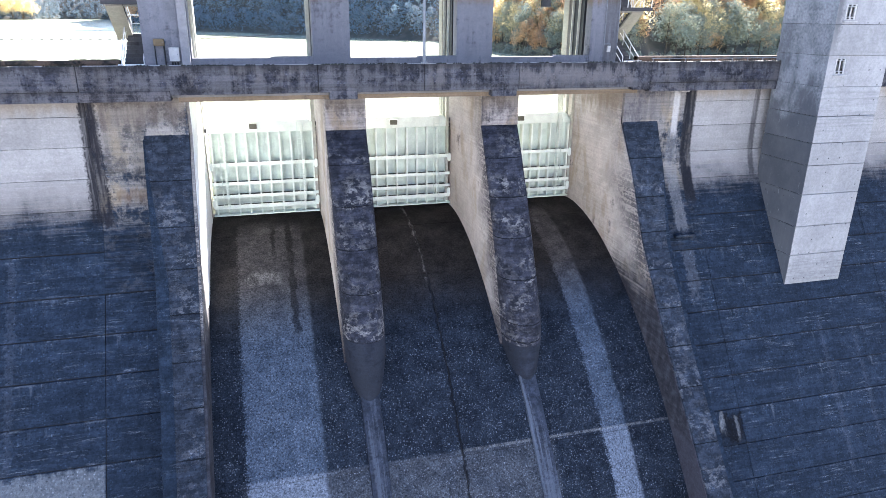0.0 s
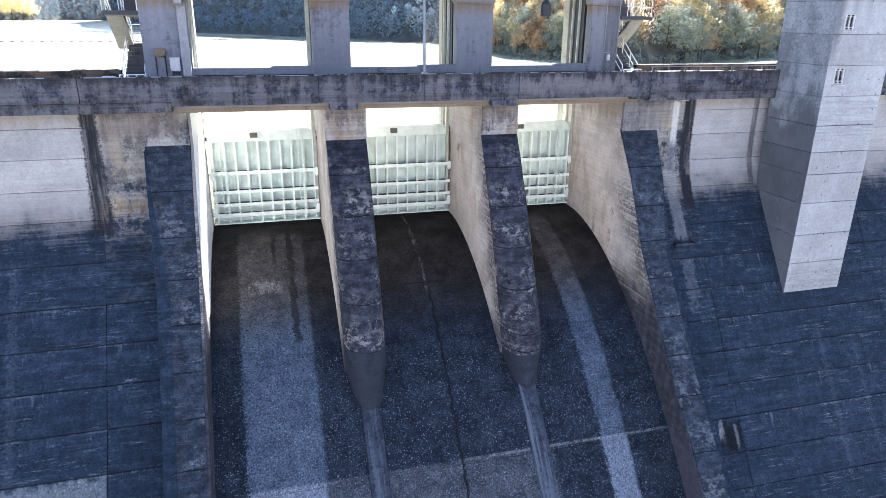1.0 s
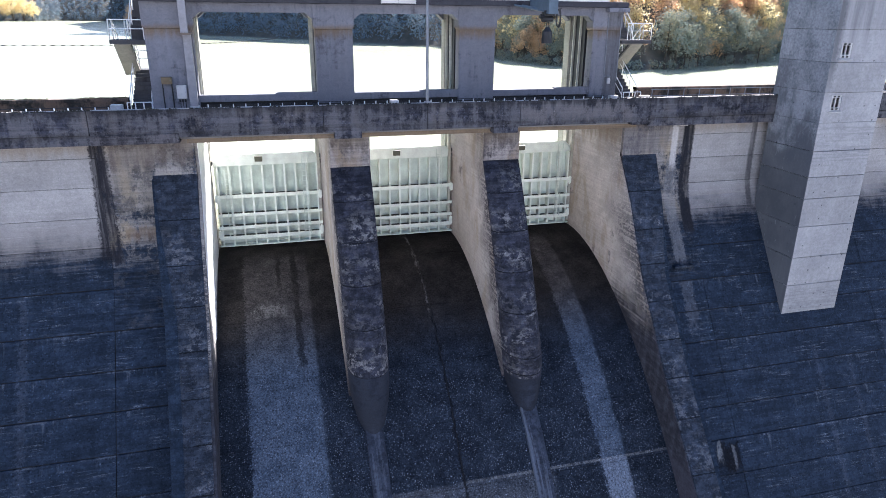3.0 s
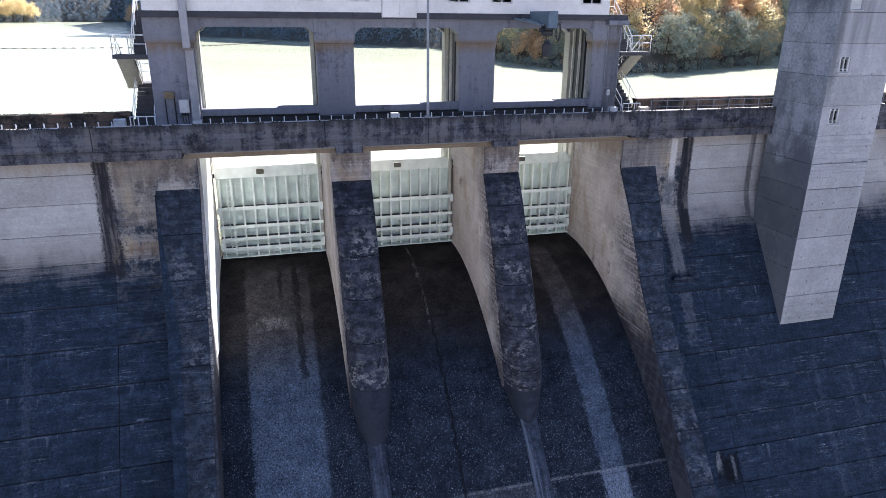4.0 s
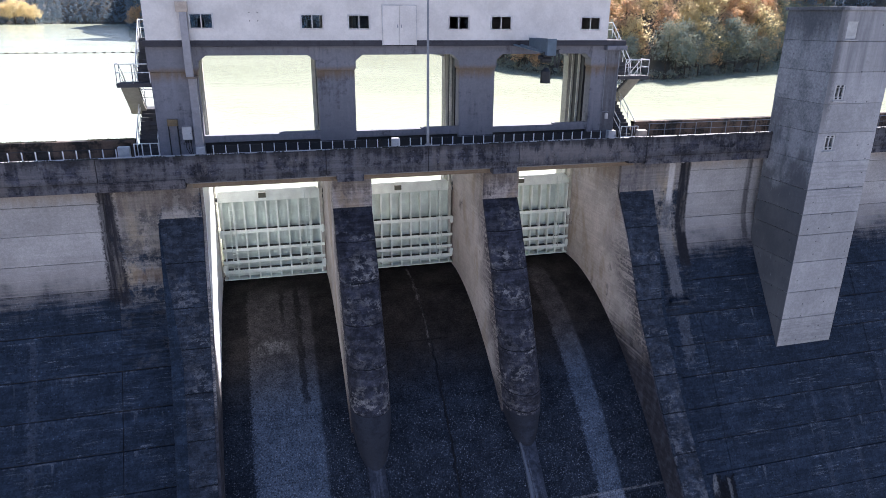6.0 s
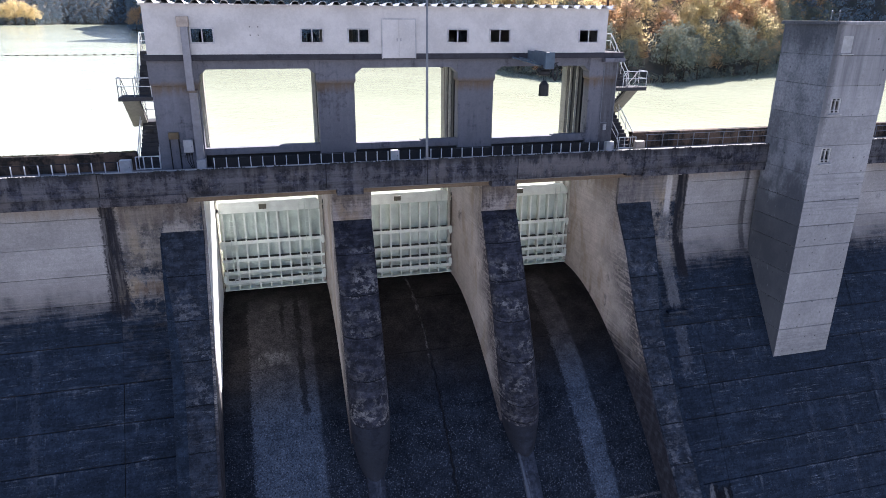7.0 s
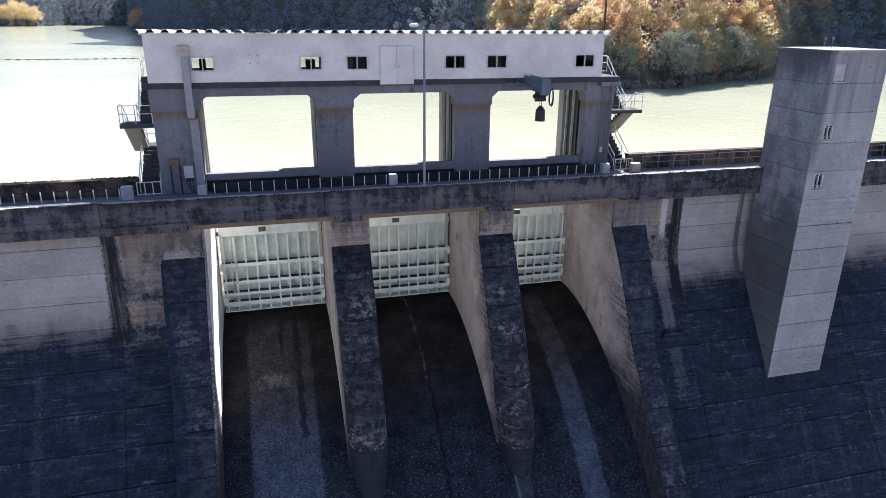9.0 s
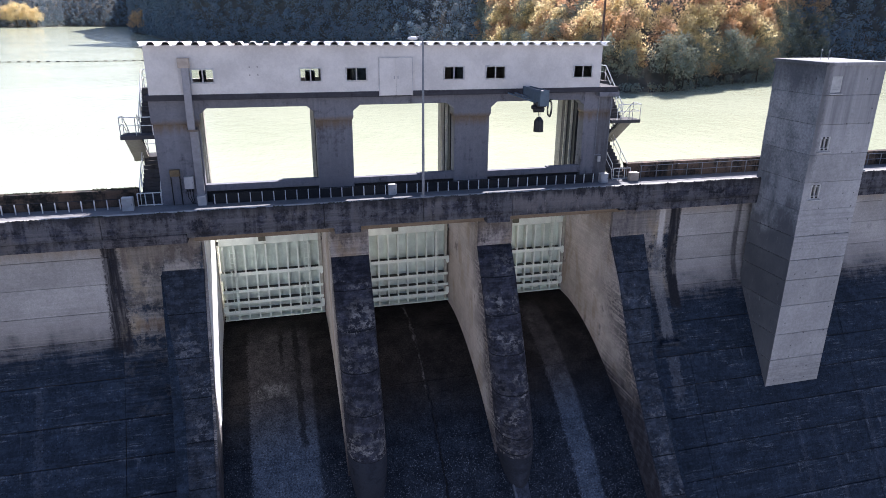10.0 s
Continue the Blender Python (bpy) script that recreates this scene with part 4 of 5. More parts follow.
for x in (-3.35, -2.95):
    for z in (5.8, 6.2):
        hbox("anchor_bolt", [(x - 0.025, x + 0.025, 4.57, 4.6, z - 0.025, z + 0.025)], M_black)
# ventilation duct down the front
d = hbox("duct", [(-6.66, -6.3, 4.32, 4.56, 3.0, 6.3), (-6.62, -6.22, 4.7, 4.98, -0.6, 3.1)], M_duct, "pale square ventilation duct", bevel=0.01)
hbox("vent_hood", [(-6.8, -6.24, 4.3, 4.6, 6.2, 6.68)], M_vent, "beige vent hood", bevel=0.02, to=d)
hbox("collar", [(-6.72, -6.18, 4.3, 4.98, 3.0, 3.12)], M_house, to=d)
hbox("base_block", [(-6.62, -6.16, 4.5, 4.98, -1.0, -0.5)], M_grey, to=d)
bm = bmesh.new()
tube(bm, [(16.9, 4.9, 4.2), (16.9, 4.9, 0.7), (17.35, 4.9, 0.7)], 0.025, 6)
tube(bm, [(17.75, 4.92, 4.2), (17.75, 4.92, 0.4)], 0.03, 6)
hadd("conduit", bm, M_steel)
rod_bm = bmesh.new()
rod(rod_bm, (18.4, 8.0, 4.8), (18.4, 8.0, 13.5), 0.07, 8)
hadd("mast", rod_bm, M_brown, "dark brown steel mast")

# ---- boxes fixed to the gatehouse ----


def cabinet(at, size, mat, label, name="cable_box"):
    w, d, h = size
    t = thing(name, label, "cable box", at)
    bm = bmesh.new()
    box(bm, -w / 2, w / 2, -d, 0, 0, h)
    soft(bm, 0.012)
    part("body", bm, mat, t)
    bm = bmesh.new()
    box(bm, -w / 2 + 0.03, w / 2 - 0.03, -d - 0.012, -d + 0.002, 0.03, h - 0.03)
    dr = part("door", bm, mat, t)
    bm = bmesh.new()
    box(bm, w / 2 - 0.09, w / 2 - 0.06, -d - 0.03, -d - 0.01, h * 0.45, h * 0.55)
    part("latch", bm, M_steel, dr)
    return t


cabinet((-6.97, 4.995, -0.12), (0.48, 0.2, 0.66), M_grey, "pale grey steel cable box on the concrete column")
cabinet((-7.62, 4.9, 0.62), (0.5, 0.25, 0.34), M_yellow, "ochre yellow steel box on a post", "yellow_box")
cabinet((17.25, 4.995, 0.25), (0.2, 0.1, 0.34), M_grey, "small pale box on the column")
cabinet((-10.05, 4.6, -1.0), (0.55, 0.4, 0.7), M_grey, "pale grey floor cabinet beside the parapet", "floor_cabinet")
cabinet((17.45, 4.7, -1.0), (0.5, 0.35, 0.6), M_grey, "pale box on the deck by the stair", "floor_cabinet")
cabinet((19.55, 4.7, -1.0), (0.6, 0.35, 0.55), M_vent, "beige box on the deck beside the parapet", "floor_cabinet")
cabinet((4.0, 4.7, -1.0), (0.42, 0.3, 0.62), M_grey, "pale grey box by the railing", "floor_cabinet")

bm = bmesh.new()
tube(bm, [(-7.42, 4.94, 0.66), (-7.42, 4.94, -0.99)], 0.035, 6)
tube(bm, [(-7.86, 4.9, 0.6), (-7.86, 4.9, -0.99)], 0.03, 6)
hadd("conduit", bm, M_black, "black cable pipes")
bm = bmesh.new()
for k in range(3):
    box(bm, -7.15 + 0.13 * k, -7.06 + 0.13 * k, 4.9, 5.0, -0.3, -0.17)
    tube(bm, [(-7.1 + 0.13 * k, 4.95, -0.3), (-7.1 + 0.13 * k, 4.95, -0.6), (-6.9 + 0.05 * k, 4.95, -0.99)], 0.018, 5)
hadd("cable_gland", bm, M_black)

# ---- railing below the sills ----


def rail_line(name, x0, x1, y, step, z0, z1, mats, label, rails=(1.0,), post_r=0.025):
    t = thing(name, label, "railing", ((x0 + x1) / 2, y, z0))
    n = int(round((x1 - x0) / step))
    bm0 = bmesh.new()
    box(bm0, -post_r, post_r, -post_r, post_r, 0, z1 - z0)
    p0 = part("post", bm0, mats[0], t)
    p0.location = (x0 - (x0 + x1) / 2, 0, 0)
    for i in range(1, n + 1):
        p = new("post", p0.data)
        p.parent = t
        p.location = (x0 + (x1 - x0) * i / n - (x0 + x1) / 2, 0, 0)
    for f in rails:
        bm = bmesh.new()
        rod(bm, (x0 - (x0 + x1) / 2 - 0.1, 0, (z1 - z0) * f), (x1 - (x0 + x1) / 2 + 0.1, 0, (z1 - z0) * f), 0.022, 6)
        part("rail", bm, mats[1], t)
    return t


rail_line("guard_rail", -5.75, 16.8, 4.62, 0.625, -1.0, -0.42, (M_rail, M_black), "low guard rail with white posts below the openings")
o = boxes("kick_board", [(-11.4, 11.4, 0.05, 0.09, 0.02, 0.52)], M_black, bpy.data.objects["guard_rail"], "black board behind the posts")
rail_line("guard_rail", -40.0, -10.5, 4.7, 0.61, -1.0, -0.45, (M_rail, M_black), "low guard rail with white posts along the crest road")
rail_line("handrail", 20.3, 45.0, 4.9, 1.12, -1.0, -0.15, (M_steel, M_steel), "thin grey steel handrail along the crest road", rails=(1.0, 0.55), post_r=0.02)

# ---- outside stairs ----


def stair(mirror):
    def X(v):
        return 9.95 - v if mirror else v

    t = thing("stair", "concrete stair with white steel railings on the gatehouse side", "stair", (X(-9.3), 6.8, -1), "gatehouse stairs")

    def add(nm, bm, mat, label=""):
        o = part(nm, bm, mat, t, label)
        o.location = (-X(-9.3), -6.8, 1)
        return o

    def b(bm, x0, x1, *r):
        box(bm, min(X(x0), X(x1)), max(X(x0), X(x1)), *r)

    def flight(x0, x1, ya, za, yb, zb, n):
        for i in range(n):
            bm = bmesh.new()
            f = i / n
            y0, y1 = ya + (yb - ya) * f, ya + (yb - ya) * (f + 1 / n)
            zt = za + (zb - za) * (f + 1 / n)
            b(bm, x0, x1, min(y0, y1), max(y0, y1), zt - 0.2, zt)
            add("step", bm, M_step)
        bm = bmesh.new()
        lo = -0.24
        prism(bm, [(ya, za + lo + 0.1), (yb, zb + lo + 0.1), (yb, zb + lo - 0.05), (ya, za + lo - 0.05)], min(X(x0), X(x1)), max(X(x0), X(x1)))
        add("soffit", bm, M_rear, "pale concrete soffit of the flight")

    def rails(pts, h=0.95, mid=True):
        bm = bmesh.new()
        P = [Vector((X(p[0]), p[1], p[2])) for p in pts]
        up = Vector((0, 0, h))
        tube(bm, [p + up for p in P], 0.028, 6)
        if mid:
            tube(bm, [p + up * 0.55 for p in P], 0.02, 6)
        for a, c in zip(P, P[1:]):
            k = max(1, int((c - a).length / 1.0))
            for i in range(k + 1):
                q = a + (c - a) * (i / k)
                rod(bm, q, q + up, 0.024, 6)
        add("railing", bm, M_rail, "white steel railing")

    flight(-9.55, -8.5, 5.3, -1.0, 8.3, 1.1, 11)
    bm = bmesh.new()
    b(bm, -10.15, -8.45, 8.3, 9.3, 0.85, 1.1)
    add("landing", bm, M_step)
    flight(-10.1, -9.3, 8.3, 1.1, 6.15, 2.75, 9)
    bm = bmesh.new()
    b(bm, -10.1, -8.1, 5.2, 6.15, 2.55, 2.75)
    add("landing", bm, M_step)
    flight(-9.25, -8.44, 6.15, 2.75, 8.6, 4.85, 12)
    bm = bmesh.new()
    b(bm, -9.3, -8.1, 8.36, 9.4, 4.62, 4.85)
    add("landing", bm, M_step)
    rails([(-9.55, 5.3, -1.0), (-9.55, 8.3, 1.1)])
    rails([(-8.5, 5.3, -1.0), (-8.5, 7.2, 0.3)])
    rails([(-8.45, 9.25, 1.1), (-10.1, 9.25, 1.1)])
    rails([(-9.33, 8.3, 1.1), (-9.33, 6.15, 2.75)])
    rails([(-9.3, 5.24, 2.75), (-10.06, 5.24, 2.75), (-10.06, 6.15, 2.75), (-10.06, 8.3, 1.1)])
    rails([(-8.48, 5.24, 2.75), (-9.3, 5.24, 2.75)])
    rails([(-9.22, 6.15, 2.75), (-9.22, 8.6, 4.85), (-9.25, 9.35, 4.85), (-8.4, 9.35, 4.85)])
    bm = bmesh.new()
    for x in (-9.68, -9.3, -8.9, -8.5):
        rod(bm, (X(x), 5.1, -1.0), (X(x), 5.1, -0.3), 0.03, 6)
    for z in (-0.3, -0.95):
        rod(bm, (X(-9.68), 5.1, z), (X(-8.5), 5.1, z), 0.03, 6)
    add("gate", bm, M_rail, "low white steel gate")
    return t


stair(False)
stair(True)

# ---- hoist with hook block ----
hoist = thing("hoist", "blue grey steel hoist beam with hanging black hook block", "hoist", (12.05, 4.4, 4.9))
bm = bmesh.new()
box(bm, -0.17, 0.17, -2.3, 0.3, 0.0, 0.05)
box(bm, -0.03, 0.03, -2.3, 0.3, -0.5, 0.0)
box(bm, -0.17, 0.17, -2.3, 0.3, -0.55, -0.5)
part("beam", bm, M_blue, hoist)
for x in (-0.24, 0.18):
    bm = bmesh.new()
    prism(bm, [(-2.45, 0.1), (-2.45, -0.72), (-2.2, -0.72), (0.3, -0.35), (0.3, 0.1)], x, x + 0.06)
    part("side_plate", bm, M_blue, hoist)
bm = bmesh.new()
box(bm, -0.26, 0.26, -2.5, -2.45, -0.74, 0.12)
soft(bm, 0.015)
part("end_plate", bm, M_blue, hoist)
bm = bmesh.new()
for x in (-0.24, 0.18):
    rod(bm, (x, -1.9, -0.6), (x - 0.9, 0.2, -0.28), 0.05, 6)
part("strut", bm, M_blue, hoist)
bm = bmesh.new()
box(bm, -0.26, 0.26, -2.15, -1.55, -0.84, -0.55)
rod(bm, (-0.34, -1.85, -0.98), (0.24, -1.85, -0.98), 0.17, 12)
rod(bm, (-0.46, -1.85, -0.86), (-0.24, -1.85, -0.86), 0.12, 10)
soft(bm, 0.015)
part("trolley", bm, M_black, hoist)
bm = bmesh.new()
for x in (-0.05, 0.05):
    rod(bm, (x, -1.85, -0.9), (x, -1.85, -1.45), 0.018, 6)
part("chain", bm, M_black, hoist)
bm = bmesh.new()
for a, b_ in (((0, -1.85, -1.4, 0.1), (0, -1.85, -1.62, 0.26)), ((0, -1.85, -1.62, 0.26), (0, -1.85, -2.22, 0.28))):
    rod(bm, a[:3], b_[:3], a[3], 8, b_[3])
part("hook_block", bm, M_black, hoist)
bm = bmesh.new()
pts = [(0.2, -1.85, -0.6), (0.75, -1.9, -0.45)]
tube(bm, pts, 0.02, 5)
for k in range(5):
    ring = [(0.55 + 0.03 * k + 0.12 * math.cos(a * math.tau / 12), -1.88 + 0.02 * k, -0.95 + (0.42 + 0.02 * k) * math.sin(a * math.tau / 12)) for a in range(13)]
    tube(bm, ring, 0.012, 4)
part("cable_loop", bm, M_black, hoist)

# ---- street lamp ----


def lamp(at, h, side, label):
    t = thing("street_lamp", label, "street lamp", at, "street lamps")
    bm = bmesh.new()
    rod(bm, (0, 0, 0), (0, 0, h), 0.075, 10, 0.05)
    pts = [(0, 0, h)] + [(side * 0.28 * (1 - math.cos(k * math.pi / 10)), 0, h + 0.3 * math.sin(k * math.pi / 10)) for k in range(1, 7)]
    tube(bm, pts, 0.045, 8)
    part("pole", bm, M_steel, t)
    bm = bmesh.new()
    bmesh.ops.create_icosphere(bm, subdivisions=2, radius=1.0)
    for v in bm.verts:
        v.co = Vector((v.co.x * 0.26 + side * 0.5, v.co.y * 0.14, v.co.z * 0.09 + h + 0.24))
    part("lamp_head", bm, M_rail, t, "white lamp head", True)
    bm = bmesh.new()
    box(bm, -0.15, 0.15, -0.13, 0.1, -0.32, 0.06)
    soft(bm, 0.02)
    part("base", bm, M_steel, t)
    return t


lamp((4.78, -0.12, 0.02), 7.5, -1, "slim grey steel lamp post on the parapet")
lamp((32.55, 0.0, 0.02), 7.4, 1, "slim grey steel lamp post on the parapet")

# ---- tower ----
M_frame = plain("pale_frame_paint", (0.42, 0.43, 0.43), 0.5, vary=0.1)
tower = thing("tower", "tall pale concrete tower with small windows on the dam face", "tower", (26.9, -1.8, -12))


def tadd(nm, bm, mat, label="", to=None):
    o = part(nm, bm, mat, to or tower, label)
    if to is None:
        o.location = (-26.9, 1.8, 12)
    return o


TZ = (6.55, 5.07, 3.55, 1.98, 0.45, -1.08, -2.6, -4.0, -5.2, -6.8, -8.62, -10.3, -12.05)
WINZ = {0: (5.2, 6.02), 2: (2.17, 2.93), 4: (-0.46, 0.33)}
for i, (t1, t0) in enumerate(zip(TZ, TZ[1:])):
    bm = bmesh.new()
    jig = random.uniform(-0.006, 0.006)
    if i in WINZ:
        w0, w1 = WINZ[i]
        for d in ((25.0, 25.5, -3.58, 0.05, t0, t1), (26.15, 28.75, -3.58, 0.05, t0, t1), (25.5, 26.15, -3.58, 0.05, t0, w0), (25.5, 26.15, -3.58, 0.05, w1, t1), (25.5, 26.15, -3.3, 0.05, w0, w1)):
            box(bm, *d)
        bmesh.ops.remove_doubles(bm, verts=bm.verts, dist=0.001)
    else:
        if i < 11:
            box(bm, 25.0, 28.75, -3.58 + jig, 0.05, t0 + 0.012, t1 - 0.012)
        else:
            prism(bm, [(-3.58, t0), (-3.58, t1 - 0.012), (0.05, t1 - 0.012), (0.05, t0 + 1.6)], 25.0, 28.75)
        soft(bm, 0.018, 1)
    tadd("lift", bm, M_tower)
bm = bmesh.new()
box(bm, 25.03, 28.72, -3.25, 0.0, -11.5, 6.5)
tadd("core", bm, M_joint)
bm = bmesh.new()
box(bm, 24.88, 28.87, -3.7, 0.16, 6.55, 6.72)
soft(bm, 0.02)
tadd("roof", bm, M_tower)
for i, (w0, w1) in WINZ.items():
    bm = bmesh.new()
    box(bm, 25.42, 26.23, -3.68, -3.58, w0 - 0.09, w0 - 0.05)
    w = tadd("window", bm, M_frame, "pale window sill")
    for d in ((25.50, 26.15, -3.56, -3.42, w0, w0 + 0.16), (25.50, 26.15, -3.56, -3.42, w1 - 0.13, w1), (25.50, 25.60, -3.56, -3.42, w0 + 0.16, w1 - 0.13), (26.05, 26.15, -3.56, -3.42, w0 + 0.16, w1 - 0.13), (25.79, 25.86, -3.55, -3.42, w0 + 0.16, w1 - 0.13)):
        bm = bmesh.new()
        box(bm, *d)
        soft(bm, 0.008, 1)
        tadd("frame_bar", bm, M_frame, to=w)
    if i == 0:
        bm = bmesh.new()
        box(bm, 25.58, 26.07, -3.53, -3.49, w0 + 0.15, w1 - 0.12)
        for k in range(7):
            z = w0 + 0.2 + k * (w1 - w0 - 0.36) / 7
            box(bm, 25.6, 26.05, -3.545, -3.53, z, z + 0.05)
        tadd("shutter", bm, M_frame, "pale closed louvred shutter", to=w)
    else:
        for p, q in ((25.6, 25.79), (25.86, 26.05)):
            bm = bmesh.new()
            box(bm, p, q, -3.48, -3.47, w0 + 0.16, w1 - 0.13)
            tadd("pane", bm, M_glass, to=w)
            for z0, z1 in ((w0 + 0.04, w0 + 0.12), (w1 - 0.1, w1 - 0.03)):
                bm = bmesh.new()
                box(bm, p + 0.03, q - 0.03, -3.575, -3.56, z0, z1)
                tadd("vent_slot", bm, M_joint, to=w)
for x in (26.5, 27.0):
    bm = bmesh.new()
    rod(bm, (x, -1.5, 6.72), (x, -1.5, 7.2), 0.018, 6)
    bmesh.ops.create_icosphere(bm, subdivisions=2, radius=0.05, matrix=Matrix.Translation((x, -1.5, 7.2)))
    tadd("dome_light", bm, M_steel, "small grey dome light")

# ---- upstream parapets ----
for a, b_, z in ((-60, -9.62, -0.1), (19.4, 70, -0.04)):
    n = int((b_ - a) / 9.9)
    w = thing("parapet_wall", "weathered dark concrete parapet along the crest road", "parapet", ((a + b_) / 2, 5.45, -1.0), kind="structure")
    for i in range(n):
        p, q = a + (b_ - a) * i / n, a + (b_ - a) * (i + 1) / n
        bm = bmesh.new()
        box(bm, p + 0.01, q - 0.01, 5.28, 5.62, -1.4, z)
        box(bm, p + 0.01, q - 0.01, 5.2, 5.68, z - 0.16, z + 0.004)
        o = part("panel", bm, M_para, w)
        o.location = (-(a + b_) / 2, -5.45, 1.0)
    o = boxes("upstream_face", [(a, b_, 5.63, 6.6, -12, -0.6)], M_para, w)
    o.location = (-(a + b_) / 2, -5.45, 1.0)

# moss and grass along the top of the parapet
GR = np.random.default_rng(21)
V, F = [], []
for i in range(2600):
    gx = -9.7 - 30 * GR.random() ** 1.3
    if math.sin(gx * 1.1) + math.sin(gx * 2.7 + 1) < -0.4:
        continue
    gy, gh, lean = 5.25 + 0.4 * GR.random(), 0.03 + 0.08 * GR.random() ** 2, GR.normal(0, 0.05)
    b = len(V)
    V += [(gx - 0.02, gy, -0.1), (gx + 0.02, gy, -0.1), (gx + lean, gy + GR.normal(0, 0.04), -0.1 + gh)]
    F.append((b, b + 1, b + 2))
me = bpy.data.meshes.new("grass")
me.from_pydata(V, [], F)
me.materials.append(plain("dry_grass", (0.09, 0.085, 0.045), 0.9, vary=0.3))
tagged(new("grass", me), "dry grass tufts on top of the parapet", "grass", kind="stuff")

# ---- reservoir and banks ----
m = Mat("lake_water", 0.14, spec=0.04)
wave = m.math("ADD", m.math("MULTIPLY", m.noise(1.8, 4, (1, 0.6, 1)), 1.0), m.math("MULTIPLY", m.noise(0.4, 2, (1, 0.7, 1), off=2.0), 1.4))
m.bump(wave, 0.75, 0.10)
M_water = m.done(m.mix(m.ramp(m.noise(0.02, 3), 0.3, 0.7), (0.315, 0.34, 0.24), (0.36, 0.385, 0.28)))
bm = bmesh.new()
box(bm, -3000, 3000, 8.2, 3000, -14, -7)
o = part("water", bm, M_water, None, "pale green lake water behind the dam", kind="structure")
tagged(o, category="water")

SHORE = ((-900, 1020), (-560, 1010), (-330, 930), (-296, 900), (-262, 905), (-250, 985), (-170, 985), (-140, 930), (-112, 640), (-96, 600), (-53, 406), (-33, 360), (-6, 332), (19, 291),
         (36, 266), (50, 236), (66, 220), (74, 190), (64, 160), (62, 145), (63, 128), (67, 114), (75, 104), (88, 104), (106, 116), (122, 121), (132, 128), (150, 152), (176, 170), (230, 168), (330, 150), (600, 120))
m = Mat("forest_floor", 0.95, spec=0.1)
M_soil = m.done(m.mix(m.ramp(m.noise(0.3, 5), 0.35, 0.65), (0.07, 0.072, 0.065), (0.11, 0.105, 0.09)))


def bank(bx, by, d):
    """Height of the bank, d metres behind the shoreline."""
    near = 1.0 if 55 < bx < 230 and 95 < by < 330 else 0.0
    return -7.6 + 0.62 * min(d, 8) + (0.66 if near else 0.62 if bx < -40 and by > 350 else 0.92) * max(0, d - 8) + 4.0 * noise.noise((bx * 0.02, by * 0.02, 0.3)) * min(1, d / 25)


def shore_points(step):
    out = []
    for (ax, ay), (cx, cy) in zip(SHORE, SHORE[1:]):
        L = math.hypot(cx - ax, cy - ay)
        k = max(1, int(L / step))
        for i in range(k):
            f = i / k
            out.append((ax + (cx - ax) * f, ay + (cy - ay) * f))
    return out


def away(px, py):
    """Direction from the dam outwards at a shore point."""
    v = Vector((px + 10, py + 40, 0))
    return v.normalized()


verts, faces = [], []
pts = shore_points(8.0)
DEP = (-2, 0, 3, 8, 16, 30, 50, 80, 120)
for px, py in pts:
    w = away(px, py)
    for d in DEP:
        q = (px + w.x * d, py + w.y * d)
        verts.append((q[0], q[1], bank(q[0], q[1], max(0, d)) if d >= 0 else -9.0))
k = len(DEP)
for i in range(len(pts) - 1):
    for j in range(k - 1):
        faces.append((i * k + j, i * k + j + 1, (i + 1) * k + j + 1, (i + 1) * k + j))
me = bpy.data.meshes.new("ground")
me.from_pydata(verts, [], faces)
me.materials.append(M_soil)
o = tagged(new("ground", me), "steep dark wooded lake bank", "hillside", kind="structure")


def leaf_material(name, tints, shade, thin=0.5):
    m = Mat(name, 0.85, spec=0.04)
    r = m.island()
    ramp = m.n("ShaderNodeValToRGB")
    e = ramp.color_ramp.elements
    while len(e) < len(tints):
        e.new(0.5)
    for i, c in enumerate(tints):
        e[i].position = i / (len(tints) - 1)
        e[i].color = (*c, 1)
    m.link(r, ramp.inputs[0])
    n = m.noise(0.25, 3)
    col = m.mix(m.ramp(n, 0.4, 0.62), ramp.outputs[0], shade)
    m.b.inputs["Subsurface Weight"].default_value = 0.0
    tr = m.n("ShaderNodeBsdfTranslucent")
    m.put(tr.inputs[0], col)
    mix = m.n("ShaderNodeMixShader")
    mix.inputs[0].default_value = thin
    m.put(m.b.inputs["Base Color"], col)
    m.link(m.b.outputs[0], mix.inputs[1])
    m.link(tr.outputs[0], mix.inputs[2])
    m.link(mix.outputs[0], m.t.nodes["Material Output"].inputs[0])
    return m.m


# All four tint sets carry distance haze: lifted, the wood ones blued.
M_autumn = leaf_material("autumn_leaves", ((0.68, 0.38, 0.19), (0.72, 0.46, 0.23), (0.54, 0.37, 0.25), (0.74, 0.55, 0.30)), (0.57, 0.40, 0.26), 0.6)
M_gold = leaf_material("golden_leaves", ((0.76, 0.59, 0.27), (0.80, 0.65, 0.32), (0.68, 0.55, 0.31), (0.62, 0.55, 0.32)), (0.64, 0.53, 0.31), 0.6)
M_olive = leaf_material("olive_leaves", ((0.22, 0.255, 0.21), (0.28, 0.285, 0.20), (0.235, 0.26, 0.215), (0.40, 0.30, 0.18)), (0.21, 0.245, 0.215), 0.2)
M_hazed_wood = leaf_material("hazed_wood_leaves", ((0.18, 0.235, 0.28), (0.19, 0.24, 0.275), (0.235, 0.235, 0.24), (0.18, 0.24, 0.29)), (0.17, 0.23, 0.28), 0.15)
M_bark = plain("bark", (0.09, 0.075, 0.06), 0.95, vary=0.3)
rng = np.random.default_rng(7)


